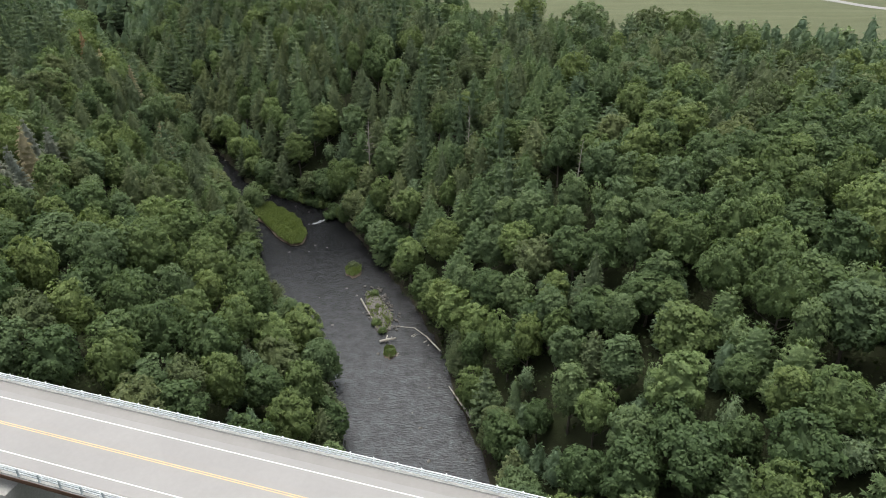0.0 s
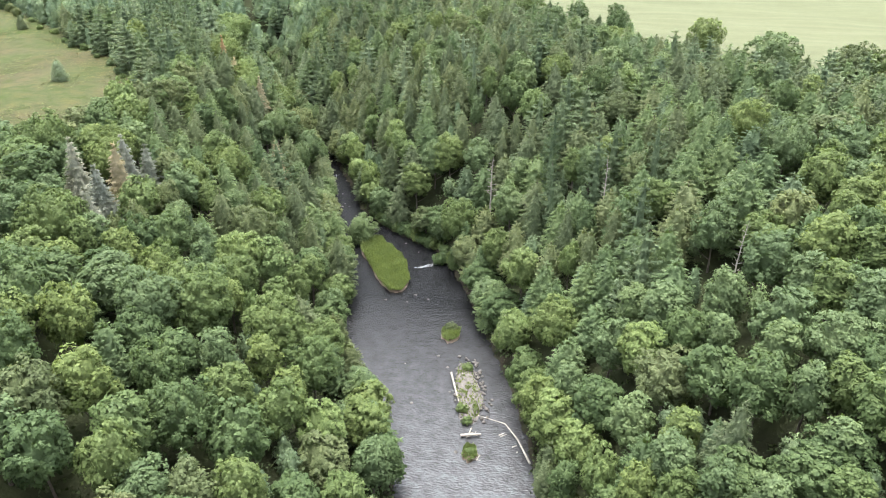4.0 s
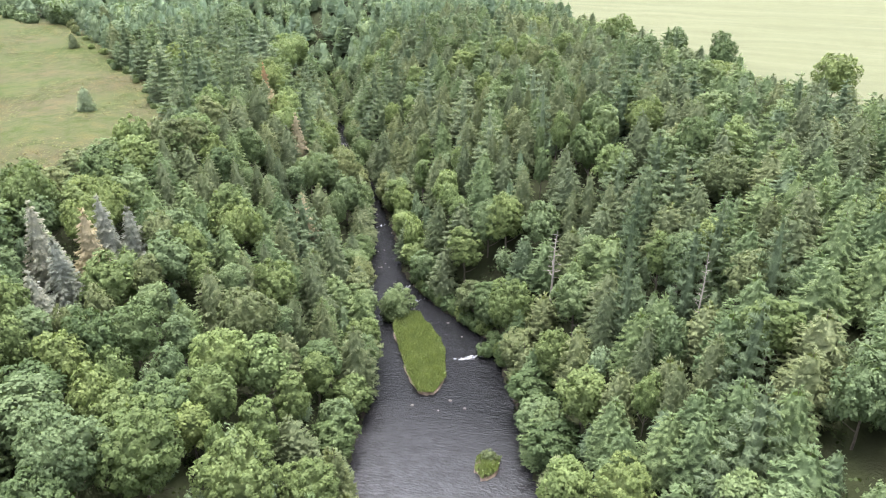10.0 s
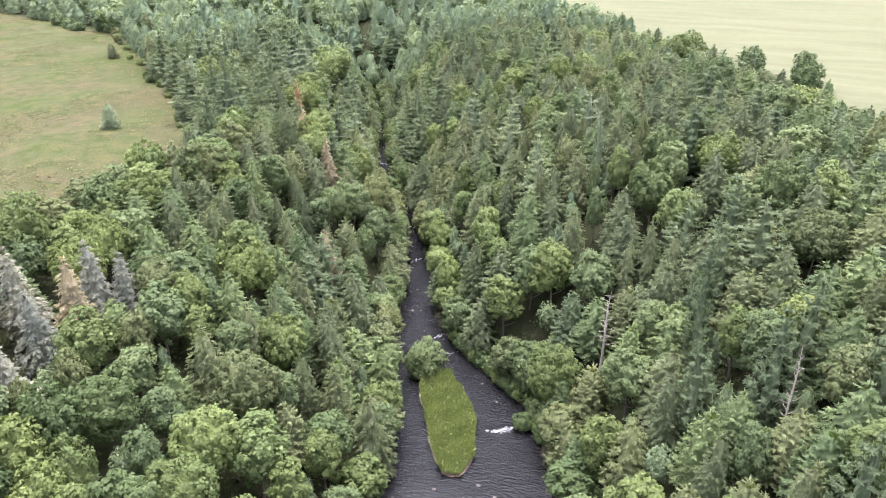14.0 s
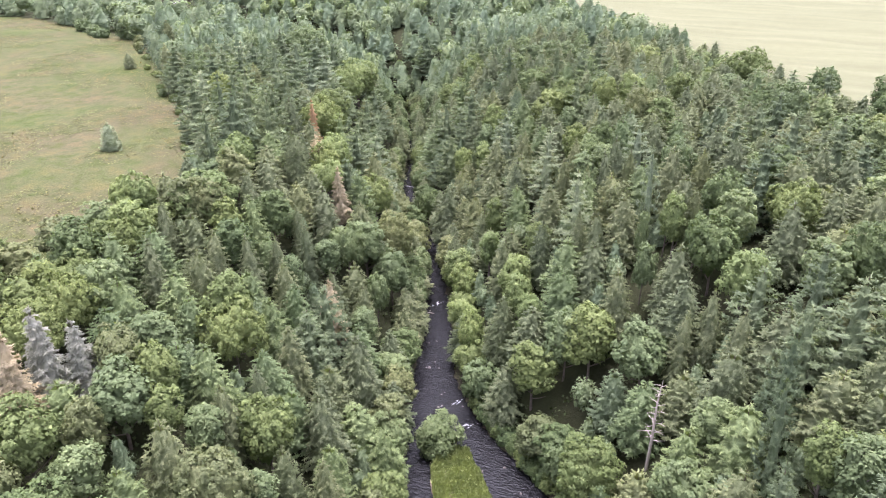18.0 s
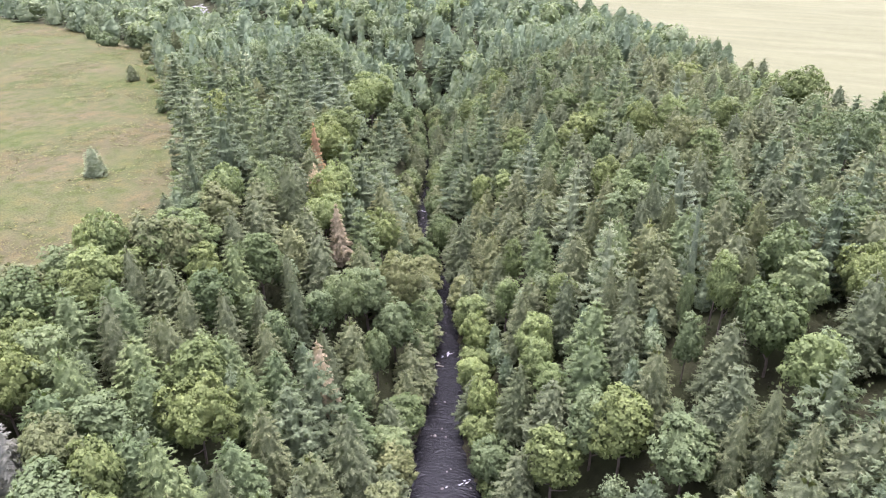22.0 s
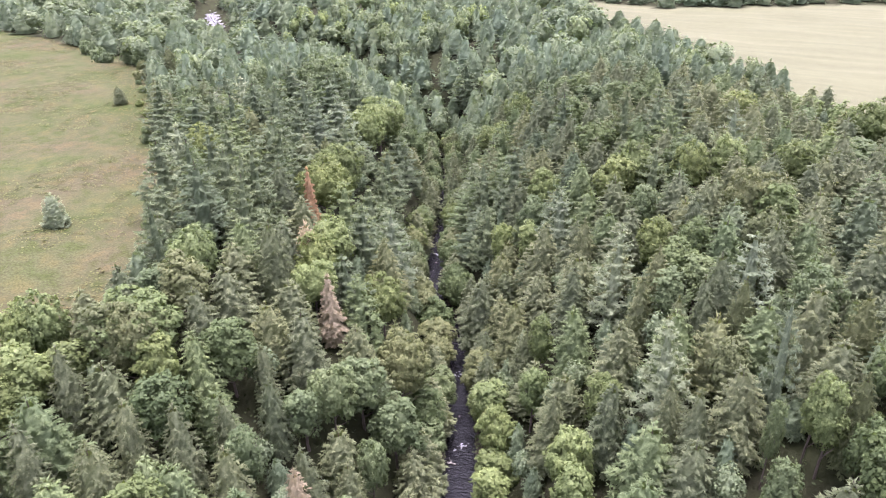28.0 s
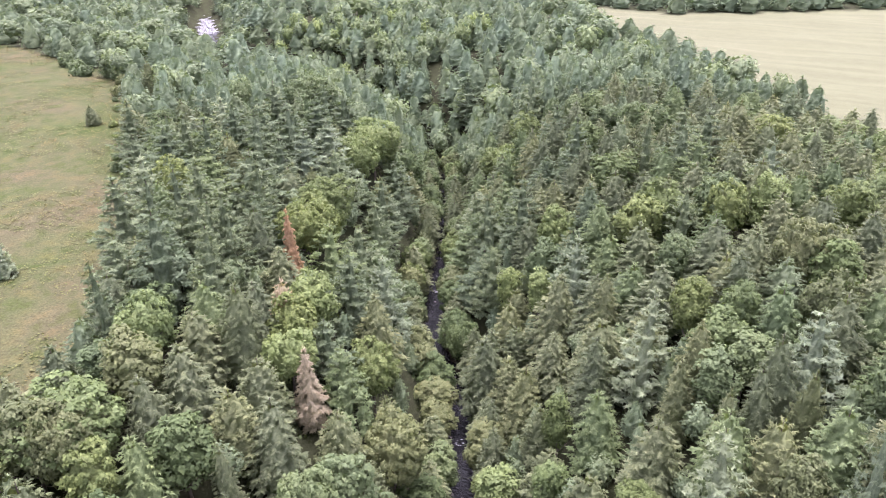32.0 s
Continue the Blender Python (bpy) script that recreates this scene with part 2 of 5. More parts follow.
def water_material():
    m, n, l, b = nodes_of("river_water")
    b.inputs["Base Color"].default_value = (0.008, 0.008, 0.009, 1)
    b.inputs["Roughness"].default_value = 0.05
    b.inputs["IOR"].default_value = 1.36
    b.inputs["Specular Tint"].default_value = (0.82, 0.92, 1.0, 1)
    tc, mp, a, c = n.new("ShaderNodeTexCoord"), n.new("ShaderNodeMapping"), n.new("ShaderNodeTexNoise"), n.new("ShaderNodeTexNoise")
    mp.inputs["Rotation"].default_value, mp.inputs["Scale"].default_value = (0, 0, radians(-25)), (0.8, 1.7, 1)
    l.new(tc.outputs["Object"], mp.inputs["Vector"])
    for t, s in ((a, 1.5), (c, 0.3)):
        l.new(mp.outputs[0], t.inputs["Vector"])
        t.inputs["Scale"].default_value, t.inputs["Detail"].default_value = s, 5
    j = n.new("ShaderNodeMath")
    j.operation, j.inputs[2].default_value = "MULTIPLY_ADD", 0.0
    j.inputs[1].default_value = 0.9
    l.new(c.outputs[0], j.inputs[0])
    l.new(a.outputs[0], j.inputs[2])
    bump(n, l, b, j.outputs[0], 0.6, 0.4)
    where, along_y = n.new("ShaderNodeSeparateXYZ"), n.new("ShaderNodeMapRange")   # sky sheen painted into the colour by the bridge, dark and less reflective further up
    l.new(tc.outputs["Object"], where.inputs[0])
    l.new(where.outputs["Y"], along_y.inputs["Value"])
    along_y.inputs["From Min"].default_value, along_y.inputs["From Max"].default_value = 118.0, 172.0
    sky_sheen = ramp(n, l, noise_node(n, l, 0.45, 7, 0.7).outputs[0], [(0.3, (0.032, 0.030, 0.030)), (0.68, (0.080, 0.080, 0.086))])
    l.new(mix(n, l, along_y.outputs[0], sky_sheen, (0.006, 0.006, 0.007)), b.inputs["Base Color"])
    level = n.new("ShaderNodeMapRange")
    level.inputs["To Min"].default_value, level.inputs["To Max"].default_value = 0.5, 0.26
    l.new(along_y.outputs[0], level.inputs["Value"])
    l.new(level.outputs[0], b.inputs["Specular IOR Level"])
    return m


GROUND, WATER = ground_material(), water_material()


# ---- mesh helpers ----
def quads(name, verts, faces, material, tone=None, smooth=False, normals=None):
    """A mesh from numpy faces, all triangles or all quads."""
    me = bpy.data.meshes.new(name)
    verts, faces = np.asarray(verts, np.float32), np.asarray(faces, np.int32)
    me.vertices.add(len(verts))
    me.vertices.foreach_set("co", verts.ravel())
    me.loops.add(faces.size)
    me.loops.foreach_set("vertex_index", faces.ravel())
    me.polygons.add(len(faces))
    me.polygons.foreach_set("loop_start", np.arange(0, faces.size, faces.shape[1], dtype=np.int32))
    me.polygons.foreach_set("use_smooth", np.full(len(faces), smooth))
    if tone is not None:
        me.attributes.new("tone", "FLOAT", "POINT").data.foreach_set("value", np.asarray(tone, np.float32))
    me.materials.append(material)
    me.update(calc_edges=True)
    if normals is not None:
        me.attributes.new("custom_normal", "FLOAT_VECTOR", "POINT").data.foreach_set("vector", np.asarray(normals, np.float32).ravel())
    return me


def merge(pieces):
    vs, fs, at = [], [], 0
    for v, f in pieces:
        vs.append(v)
        fs.append(np.asarray(f) + at)
        at += len(v)
    return np.concatenate(vs), np.concatenate(fs)


def unit(v):
    return v / np.maximum(np.linalg.norm(v, axis=-1, keepdims=True), 1e-9)


def cards(c, nrm, tan, w, ln, fold=0.12):
    """Kite-shaped sprays at c, folded along their middle."""
    nrm = unit(nrm)
    tan = unit(tan - nrm * np.sum(tan * nrm, -1, keepdims=True))
    side = np.cross(nrm, tan)
    w, ln = np.broadcast_to(w, len(c))[:, None], np.broadcast_to(ln, len(c))[:, None]
    v = np.stack([c - tan * ln * 0.5, c + side * w * 0.5 + tan * ln * 0.08 - nrm * w * fold,
                  c + tan * ln * 0.5, c - side * w * 0.5 + tan * ln * 0.08 - nrm * w * fold], 1)
    return v.reshape(-1, 3), np.arange(len(c) * 4).reshape(-1, 4)[:, ::-1]


def tube(points, radii, sides=6):
    """A tapered limb along a line of points."""
    points = [np.asarray(p, float) for p in points]
    vs = []
    for k, (p, r) in enumerate(zip(points, radii)):
        d = unit(points[min(k + 1, len(points) - 1)] - points[max(k - 1, 0)])
        u = unit(np.cross(d, (0.31, 0.9, 0.27)))
        w = np.cross(d, u)
        for s in range(sides):
            a = 2 * math.pi * s / sides
            vs.append(p + r * (math.cos(a) * u + math.sin(a) * w))
    fs = [(k * sides + s, k * sides + (s + 1) % sides, (k + 1) * sides + (s + 1) % sides, (k + 1) * sides + s)
          for k in range(len(points) - 1) for s in range(sides)]
    return np.array(vs), np.array(fs)


def ball(c, rx, ry, rz, nu=8, nv=5):
    vs, fs = [], []
    for j in range(nv + 1):
        th = math.pi * (0.03 + 0.94 * j / nv)
        for i in range(nu):
            ph = 2 * math.pi * i / nu
            vs.append((c[0] + rx * math.sin(th) * math.cos(ph), c[1] + ry * math.sin(th) * math.sin(ph), c[2] + rz * math.cos(th)))
    for j in range(nv):
        for i in range(nu):
            fs.append((j * nu + i, j * nu + (i + 1) % nu, (j + 1) * nu + (i + 1) % nu, (j + 1) * nu + i))
    return np.array(vs), np.array(fs)


def box(x0, x1, y0, y1, z0, z1):
    v = np.array([(x, y, z) for z in (z0, z1) for x, y in ((x0, y0), (x1, y0), (x1, y1), (x0, y1))], float)
    return v, np.array([(0, 3, 2, 1), (4, 5, 6, 7), (0, 1, 5, 4), (1, 2, 6, 5), (2, 3, 7, 6), (3, 0, 4, 7)])


def part(name, piece, material, parent=None, label="", smooth=False):
    soft = piece[2] if len(piece) > 2 else None
    ob = new(name, quads(name, piece[0], piece[1], material, smooth=smooth or soft is not None, normals=soft))
    if parent:
        ob.parent = parent
    return tagged(ob, label)


# ---- the lie of the land ----
RIVER = [(0, -260, 11), (12, -60, 11), (8, 20, 12), (1, 60, 12.5), (-4.5, 89, 12.5), (-8.5, 106, 12), (-11.8, 120, 12.8), (-20, 138, 14.5), (-30.5, 155, 16.5),
         (-37, 172, 15), (-44, 187, 13), (-59, 202, 8.2), (-69, 215, 5.2), (-78, 233, 4.0), (-92, 256, 3.2), (-102, 271, 3.2), (-118, 286, 3.4),
         (-130, 304, 3.2), (-142, 327, 2.6), (-158, 352, 2.2), (-180, 384, 2.2), (-250, 420, 2.4), (-330, 440, 5), (-400, 466, 9), (-490, 538, 13), (-590, 620, 15), (-640, 662, 8), (-760, 760, 3)]
MEADOW = [(-135, 160), (-126, 190), (-128, 208), (-136, 226), (-160, 243), (-180, 262), (-215, 283), (-262, 316), (-300, 337), (-357, 352),
          (-480, 362), (-700, 340), (-700, 60), (-300, 90), (-180, 130)]
CROP = [(200, 225), (132, 240), (67, 258), (43, 261), (19, 288), (-20, 333), (-53, 369), (-83, 416), (-130, 480), (-165, 505), (-203, 560), (-205, 599),
        (-154, 587), (-102, 623), (-60, 656), (60, 690), (240, 640), (700, 700), (900, 300), (400, 180)]


def river_gap(x, y):
    """Metres from the water's edge (minus: in the river), and the side: +1 right bank, -1 left bank."""
    x, y = np.asarray(x, float), np.asarray(y, float)
    best, side = np.full(x.shape, 1e9), np.ones(x.shape)
    for (ax, ay, aw), (bx, by, bw) in zip(RIVER[:-1], RIVER[1:]):
        ex, ey = bx - ax, by - ay
        k = np.clip(((x - ax) * ex + (y - ay) * ey) / (ex * ex + ey * ey), 0, 1)
        dx, dy = x - ax - k * ex, y - ay - k * ey
        d = np.hypot(dx, dy) - (aw + k * (bw - aw))
        s = np.where(ex * dy - ey * dx > 0, -1.0, 1.0)
        closer = d < best
        best, side = np.where(closer, d, best), np.where(closer, s, side)
    return best, side


def inside(poly, x, y):
    x, y = np.asarray(x, float), np.asarray(y, float)
    hit = np.zeros(x.shape, bool)
    for (ax, ay), (bx, by) in zip(poly, poly[1:] + poly[:1]):
        cross = ((ay > y) != (by > y)) & (x < (bx - ax) * (y - ay) / ((by - ay) or 1e-9) + ax)
        hit ^= cross
    return hit


def land(x, y):
    """Height of the ground over the river's surface."""
    x, y = np.asarray(x, float), np.asarray(y, float)
    d, side = river_gap(x, y)
    near = np.clip((215 - y) / 40, 0, 1)
    reach = np.where(side < 0, 25 + 9 * near - 9 * np.clip((y - 205) / 25, 0, 1), 24 - 4 * np.clip((y - 225) / 20, 0, 1))
    top = np.where(side < 0, 31.5, 35.5)
    up = top * (1 - np.exp(-(np.maximum(d, 0) / reach) ** 1.25))
    up += np.where(side < 0, np.clip((y - 230) / 70, 0, 1) * 3.0 * np.clip((d - 60) / 60, 0, 1), 0)
    up += 0.5 * np.sin(x * 0.11 + 1.3) * np.cos(y * 0.09) * np.clip(d / 15, 0, 1)
    far = np.hypot(x, y - 200)
    up += np.clip((far - 900) / 2500, 0, 1) * 60
    return np.where(d > 0, 0.25 + up, np.maximum(-0.9, d * 0.35))


def spaced(lo, hi, step, out, grow=1.22):
    mid = list(np.arange(lo, hi + 0.1, step))
    a, w = hi, step
    after, before = [], []
    while a < out:
        w *= grow
        a += w
        after.append(a)
    a, w = lo, step
    while a > -out:
        w *= grow
        a -= w
        before.append(a)
    return np.array(before[::-1] + mid + after)


def build_ground():
    xs, ys = spaced(-260, 160, 3.0, 4200, 1.045), spaced(40, 420, 3.0, 4200, 1.045)
    gx, gy = np.meshgrid(xs, ys)
    gz = land(gx, gy)
    v = np.stack([gx, gy, gz], -1).reshape(-1, 3)
    i = np.arange(len(v)).reshape(gx.shape)
    f = np.stack([i[:-1, :-1], i[:-1, 1:], i[1:, 1:], i[1:, :-1]], -1).reshape(-1, 4)
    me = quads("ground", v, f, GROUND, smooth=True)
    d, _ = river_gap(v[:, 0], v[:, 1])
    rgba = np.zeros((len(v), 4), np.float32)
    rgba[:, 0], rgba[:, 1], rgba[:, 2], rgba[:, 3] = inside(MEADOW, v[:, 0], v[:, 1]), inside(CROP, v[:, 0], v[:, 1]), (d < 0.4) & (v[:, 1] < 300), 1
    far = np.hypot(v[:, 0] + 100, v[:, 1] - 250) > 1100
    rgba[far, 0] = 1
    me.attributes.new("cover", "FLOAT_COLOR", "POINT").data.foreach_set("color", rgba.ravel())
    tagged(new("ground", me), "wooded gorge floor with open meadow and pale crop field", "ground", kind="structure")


def build_water():
    vs, fs = [], []
    line = []
    for (ax, ay, aw), (bx, by, bw) in zip(RIVER[:-1], RIVER[1:]):
        steps = max(1, int(math.hypot(bx - ax, by - ay) / 6))
        line += [(ax + (bx - ax) * k / steps, ay + (by - ay) * k / steps, aw + (bw - aw) * k / steps) for k in range(steps)]
    for k, (x, y, w) in enumerate(line):
        x2, y2, _ = line[min(k + 1, len(line) - 1)]
        x1, y1, _ = line[max(k - 1, 0)]
        d = unit(np.array([x2 - x1, y2 - y1, 0.0]))
        for s in (-1, -0.33, 0.33, 1):
            vs.append((x + d[1] * s * (w + 3.0), y - d[0] * s * (w + 3.0), 0.0))
    for k in range(len(line) - 1):
        for s in range(3):
            fs.append((4 * k + s, 4 * k + s + 1, 4 * k + 5 + s, 4 * k + 4 + s))
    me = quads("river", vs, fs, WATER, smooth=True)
    tagged(new("river", me), "shallow dark brown river with rippled reflecting surface", "river", kind="structure")


build_ground()
build_water()


# ---- trees ----
AXIS = [(0, 95), (-8, 125), (-20, 152), (-38, 180), (-60, 208), (-82, 236)]


def near_path(x, y):
    return min(math.hypot(x - a, y - b) for a, b in AXIS)


def slivers(c, nrm, tan, w, ln):
    """Pointed sprays of leaves or needles, one triangle each: c is the foot, tan the way that they point."""
    nrm = unit(nrm)
    tan = unit(tan - nrm * np.sum(tan * nrm, -1, keepdims=True))
    side = np.cross(nrm, tan) * (np.broadcast_to(w, len(c))[:, None] * 0.5)
    v = np.stack([c + side, c - side, c + tan * np.broadcast_to(ln, len(c))[:, None]], 1)
    return v.reshape(-1, 3), np.arange(len(c) * 3).reshape(-1, 3)


def lathe(ring, nu, nv):
    """Triangles between nv + 1 rings of nu points."""
    i, q = np.meshgrid(np.arange(nv), np.arange(nu), indexing="ij")
    a, b = (i * nu + q).ravel(), (i * nu + (q + 1) % nu).ravel()
    return ring, np.concatenate([np.stack([a, a + nu, b + nu], -1), np.stack([a, b + nu, b], -1)])


def leafy_shape(seed, r=4.4, tall=10.0, base=2.5, lobes=84, leaves=2100, leaf=0.46, nu=14, nv=8, flat=1.0, loose=0.3):
    """A broad crown of bunches of leaves over a dark inner mass. Height of the top: base + tall; loose: how ragged the bunches sit."""
    g = np.random.default_rng(seed)
    up = np.array([0, 0, 1.0])
    big = unit(g.normal(size=(11, 3)) + up * 0.6)
    heft = g.uniform(0.5, 1.25, 11)
    half, mid = tall * 0.56, base + tall * 0.42
    span = np.array([r, r, half * flat])

    def surface(d):
        swell = np.max(np.exp(-((1 - d @ big.T) / 0.13) ** 1.3) * heft, 1)
        return d * span * ((0.70 + 0.28 * swell) * np.where(d[:, 2] < 0, 0.9, 1.0))[:, None] + np.array([0, 0, mid])

    th = np.repeat(math.pi * (0.02 + 0.80 * np.arange(nv + 1) / nv), nu)
    az = np.concatenate([2 * math.pi * (np.arange(nu) + 0.5 * (i % 2)) / nu for i in range(nv + 1)])
    ball_d = np.stack([np.sin(th) * np.cos(az), np.sin(th) * np.sin(az), np.cos(th)], -1)
    core, fs = lathe((surface(ball_d) - (0, 0, mid)) * g.uniform(0.5, 0.8, (len(ball_d), 1)) + (0, 0, mid), nu, nv)
    k = np.arange(lobes) + 0.5
    zc = 1 - 1.55 * k / lobes
    ph = k * 2.39996 + g.uniform(-0.5, 0.5, lobes)
    rad = np.sqrt(np.maximum(0.02, 1 - zc ** 2))
    ld = unit(np.stack([rad * np.cos(ph), rad * np.sin(ph), zc], -1) + g.normal(size=(lobes, 3)) * 0.12)
    size = g.uniform(0.6, 1.35, lobes) * 1.75 * math.sqrt(r * half / lobes)
    seat = surface(ld) - ld * (size * 0.75)[:, None] + ld * g.uniform(-loose, loose, (lobes, 1)) * r * 0.2
    n = leaves // lobes
    d = unit(g.normal(size=(lobes, n, 3)) + ld[:, None] * 0.9 + up * 0.55)
    c = seat[:, None] + d * (size[:, None] * g.uniform(0.62, 1.1, (lobes, n)))[..., None] * np.array([1, 1, 0.85])
    lit = unit(d * 0.95 + ld[:, None] * 0.25 + up * 0.25 + g.normal(size=d.shape) * 0.22).reshape(-1, 3)
    c, d = c.reshape(-1, 3), d.reshape(-1, 3)
    w = leaf * g.uniform(0.6, 1.35, len(c)) * math.sqrt(r * half / 24)
    v, f = slivers(c, d + up * 0.5 + g.normal(size=d.shape) * 0.4, d * 0.7 + g.normal(size=d.shape) - up * 0.2, w * 1.25, w * 1.25)
    v, f = merge([(core, fs), (v, f)])
    return v, f, np.concatenate([unit(unit(ball_d / span) + g.normal(size=ball_d.shape) * 0.35), np.repeat(lit, 3, 0)])


def leafy_trunk(seed, base=5.0, tall=6.5, r=4.4):
    g = np.random.default_rng(seed)
    pieces = [tube([(0, 0, -1.5), (0.1, 0, base * 0.5), (0.1, 0.15, base + tall * 0.2), (0, 0.2, base + tall * 0.7)], (0.24, 0.19, 0.14, 0.05))]
    for k in range(5):
        a, z = k * 2.4 + g.uniform(0, 1), base + tall * g.uniform(-0.05, 0.35)
        o = np.array([math.cos(a), math.sin(a), 0]) * r
        pieces.append(tube([(0.1, 0.1, z), o * 0.35 + (0, 0, z + 1.0), o * 0.68 + (0, 0, z + 2.2)], (0.10, 0.07, 0.03), 5))
    return merge(pieces)


def conifer_shape(seed, h=14.0, r=3.4, boughs=150, twigs=14, power=0.64, rise=-0.12, arch=0.06, foot=0.04, ridge=0.16, nu=18, nv=18, whorls=0, core_wide=0.62, lift=0.05, long=1.0):
    """A cone of feathered boughs, each a row of twigs to both sides, round a dark heart. rise: how far the boughs turn up (minus: down);
    lift: how far the twigs stand up from the bough."""
    g = np.random.default_rng(seed)
    up = np.array([0, 0, 1.0])
    wave, swing = g.uniform(0, 6.28, 3), g.uniform(0.03, 0.09, 3)

    def radius(f, az):
        lean = 1 + swing[0] * np.sin(2 * az + wave[0] + 5 * f) + swing[1] * np.sin(3 * az + wave[1] - 7 * f) + swing[2] * np.sin(11 * f + wave[2])
        return r * (1 - f) ** power * np.minimum(1, 0.72 + 1.2 * f) * lean + 0.05

    m, n = boughs, twigs
    f = 1 - ((np.arange(m) + g.uniform(0.2, 1, m)) / m) ** 0.58
    az = np.arange(m) * 2.39996 + g.uniform(-0.5, 0.5, m)
    if whorls:
        f = (np.floor(f * whorls) + 0.5 + g.normal(size=m) * 0.1) / whorls
    f = np.clip(f, 0, 0.965)
    spread = long * math.sqrt(2.4 * r * h / m) * (0.72 + 0.4 * (1 - f)) * g.uniform(0.85, 1.2, m)
    out = np.stack([np.cos(az), np.sin(az), 0 * az], -1)
    reach = radius(f, az) * g.uniform(1 - ridge, 1 + ridge, m)
    tip = out * reach[:, None] + up * (h * (foot + (1 - foot) * f))[:, None]
    ln = np.minimum(reach * 1.05 + 0.1, 1.55 * spread)
    along = unit(out + up * (rise + g.normal(size=(m, 1)) * 0.12))
    side = unit(np.cross(along, up))
    k = np.arange(n)
    t = np.where(k == n - 1, 0.86, 0.05 + 0.86 * (k // 2) / max(1, (n - 2) // 2))
    sign = np.where(k == n - 1, 0.0, np.where(k % 2 == 0, 1.0, -1.0))
    foot_at = tip[:, None] - along[:, None] * (ln[:, None] * (1 - t))[..., None] + up * (arch * ln[:, None] * 4 * t * (1 - t))[..., None]
    swept = along[:, None] * g.uniform(0.55, 1.0, (m, n, 1)) + side[:, None] * (sign * g.uniform(0.6, 1.1, (m, n)))[..., None] + up * lift + g.normal(size=(m, n, 3)) * (0.16 + 0.3 * abs(lift))
    tl = spread[:, None] * (0.5 + 0.42 * np.sin(math.pi * (0.15 + 0.75 * t))) * g.uniform(0.7, 1.25, (m, n))
    nrm = up * 0.8 + out[:, None] * 0.35 + side[:, None] * (sign * 0.3)[None, :, None] + g.normal(size=(m, n, 3)) * 0.3
    lit = unit(up * 0.55 + out[:, None] * 0.5 + along[:, None] * (t * 0.35)[None, :, None] + side[:, None] * (sign * 0.25)[None, :, None] + g.normal(size=(m, n, 3)) * 0.2).reshape(-1, 3)
    v, f2 = slivers(foot_at.reshape(-1, 3), nrm.reshape(-1, 3), swept.reshape(-1, 3), (tl * (0.46 if n < 24 else 0.3)).reshape(-1), tl.reshape(-1))
    a = np.concatenate([2 * math.pi * (np.arange(nu) + 0.5 * (i % 2)) / nu for i in range(nv + 1)])
    e = np.repeat(0.93 * (np.arange(nv + 1) / nv) ** 0.9, nu)
    ring = np.stack([np.cos(a), np.sin(a), 0 * a], -1)
    core, fs = lathe(ring * (radius(e, a) * core_wide * g.uniform(0.72, 1.28, len(a)))[:, None] + up * (h * (foot + (1 - foot) * e) * 0.96)[:, None], nu, nv)
    tips = 9
    at = np.stack([g.normal(size=tips) * 0.06, g.normal(size=tips) * 0.06, h * (0.90 + 0.07 * np.arange(tips) / tips)], -1)
    lead = slivers(at, g.normal(size=(tips, 3)) * (1, 1, 0.1) + (0, -0.4, 0.3), up + g.normal(size=(tips, 3)) * (0.35, 0.35, 0.1), 0.24, 0.75)
    v, f2 = merge([(core, fs[:, ::-1]), (v, f2), lead])
    return v, f2, np.concatenate([unit(ring + up * 0.5 + g.normal(size=ring.shape) * 0.4), np.repeat(lit, 3, 0), np.tile((0, 0, 1.0), (tips * 3, 1))])


def conifer_trunk(h, r=0.2):
    return tube([(0, 0, -1.5), (0, 0, h * 0.5), (0, 0, h * 0.98)], (r, r * 0.6, 0.03))


def dead_shape(seed, h=13.0, limbs=26, spread=2.2):
    """A bare standing snag."""
    g = np.random.default_rng(seed)
    pieces = [tube([(0, 0, -1.5), (0.1, 0, h * 0.4), (0.0, 0.15, h * 0.75), (0.2, 0.1, h)], (0.2, 0.15, 0.09, 0.02))]
    for k in range(limbs):
        z = h * (0.35 + 0.62 * k / limbs)
        a = k * 2.4 + g.uniform(-0.5, 0.5)
        ln = spread * g.uniform(0.5, 1.1) * (1.15 - z / h)
        o = np.array([math.cos(a), math.sin(a), 0]) * ln
        up = g.uniform(0.1, 0.7) * ln
        pieces.append(tube([(0.05, 0.05, z), o * 0.5 + (0, 0, z + up * 0.4), o + (g.normal() * 0.2, g.normal() * 0.2, z + up)], (0.055, 0.035, 0.012), 4))
        o2 = o * 0.6 + np.array([-o[1], o[0], 0]) * g.uniform(-0.5, 0.5)
        pieces.append(tube([o * 0.5 + (0, 0, z + up * 0.4), o2 + (0, 0, z + up * 0.9)], (0.03, 0.01), 4))
    return merge(pieces)


TREES, WIDTHS = {}, {}


def species(kind, name, label, category, group, wide, tops, shapes, trunks, material, bark=BARK):
    """Registers the built-once forms of one kind of tree; wide: crown radii, tops: heights."""
    WIDTHS[kind] = wide
    TREES[kind] = [name, label, category, group, tops, shapes, trunks, material, bark, []]


LIFT, PLANTED, counts = [1.12], [], {}   # x, y, crown radius of what already stands; how many of a kind


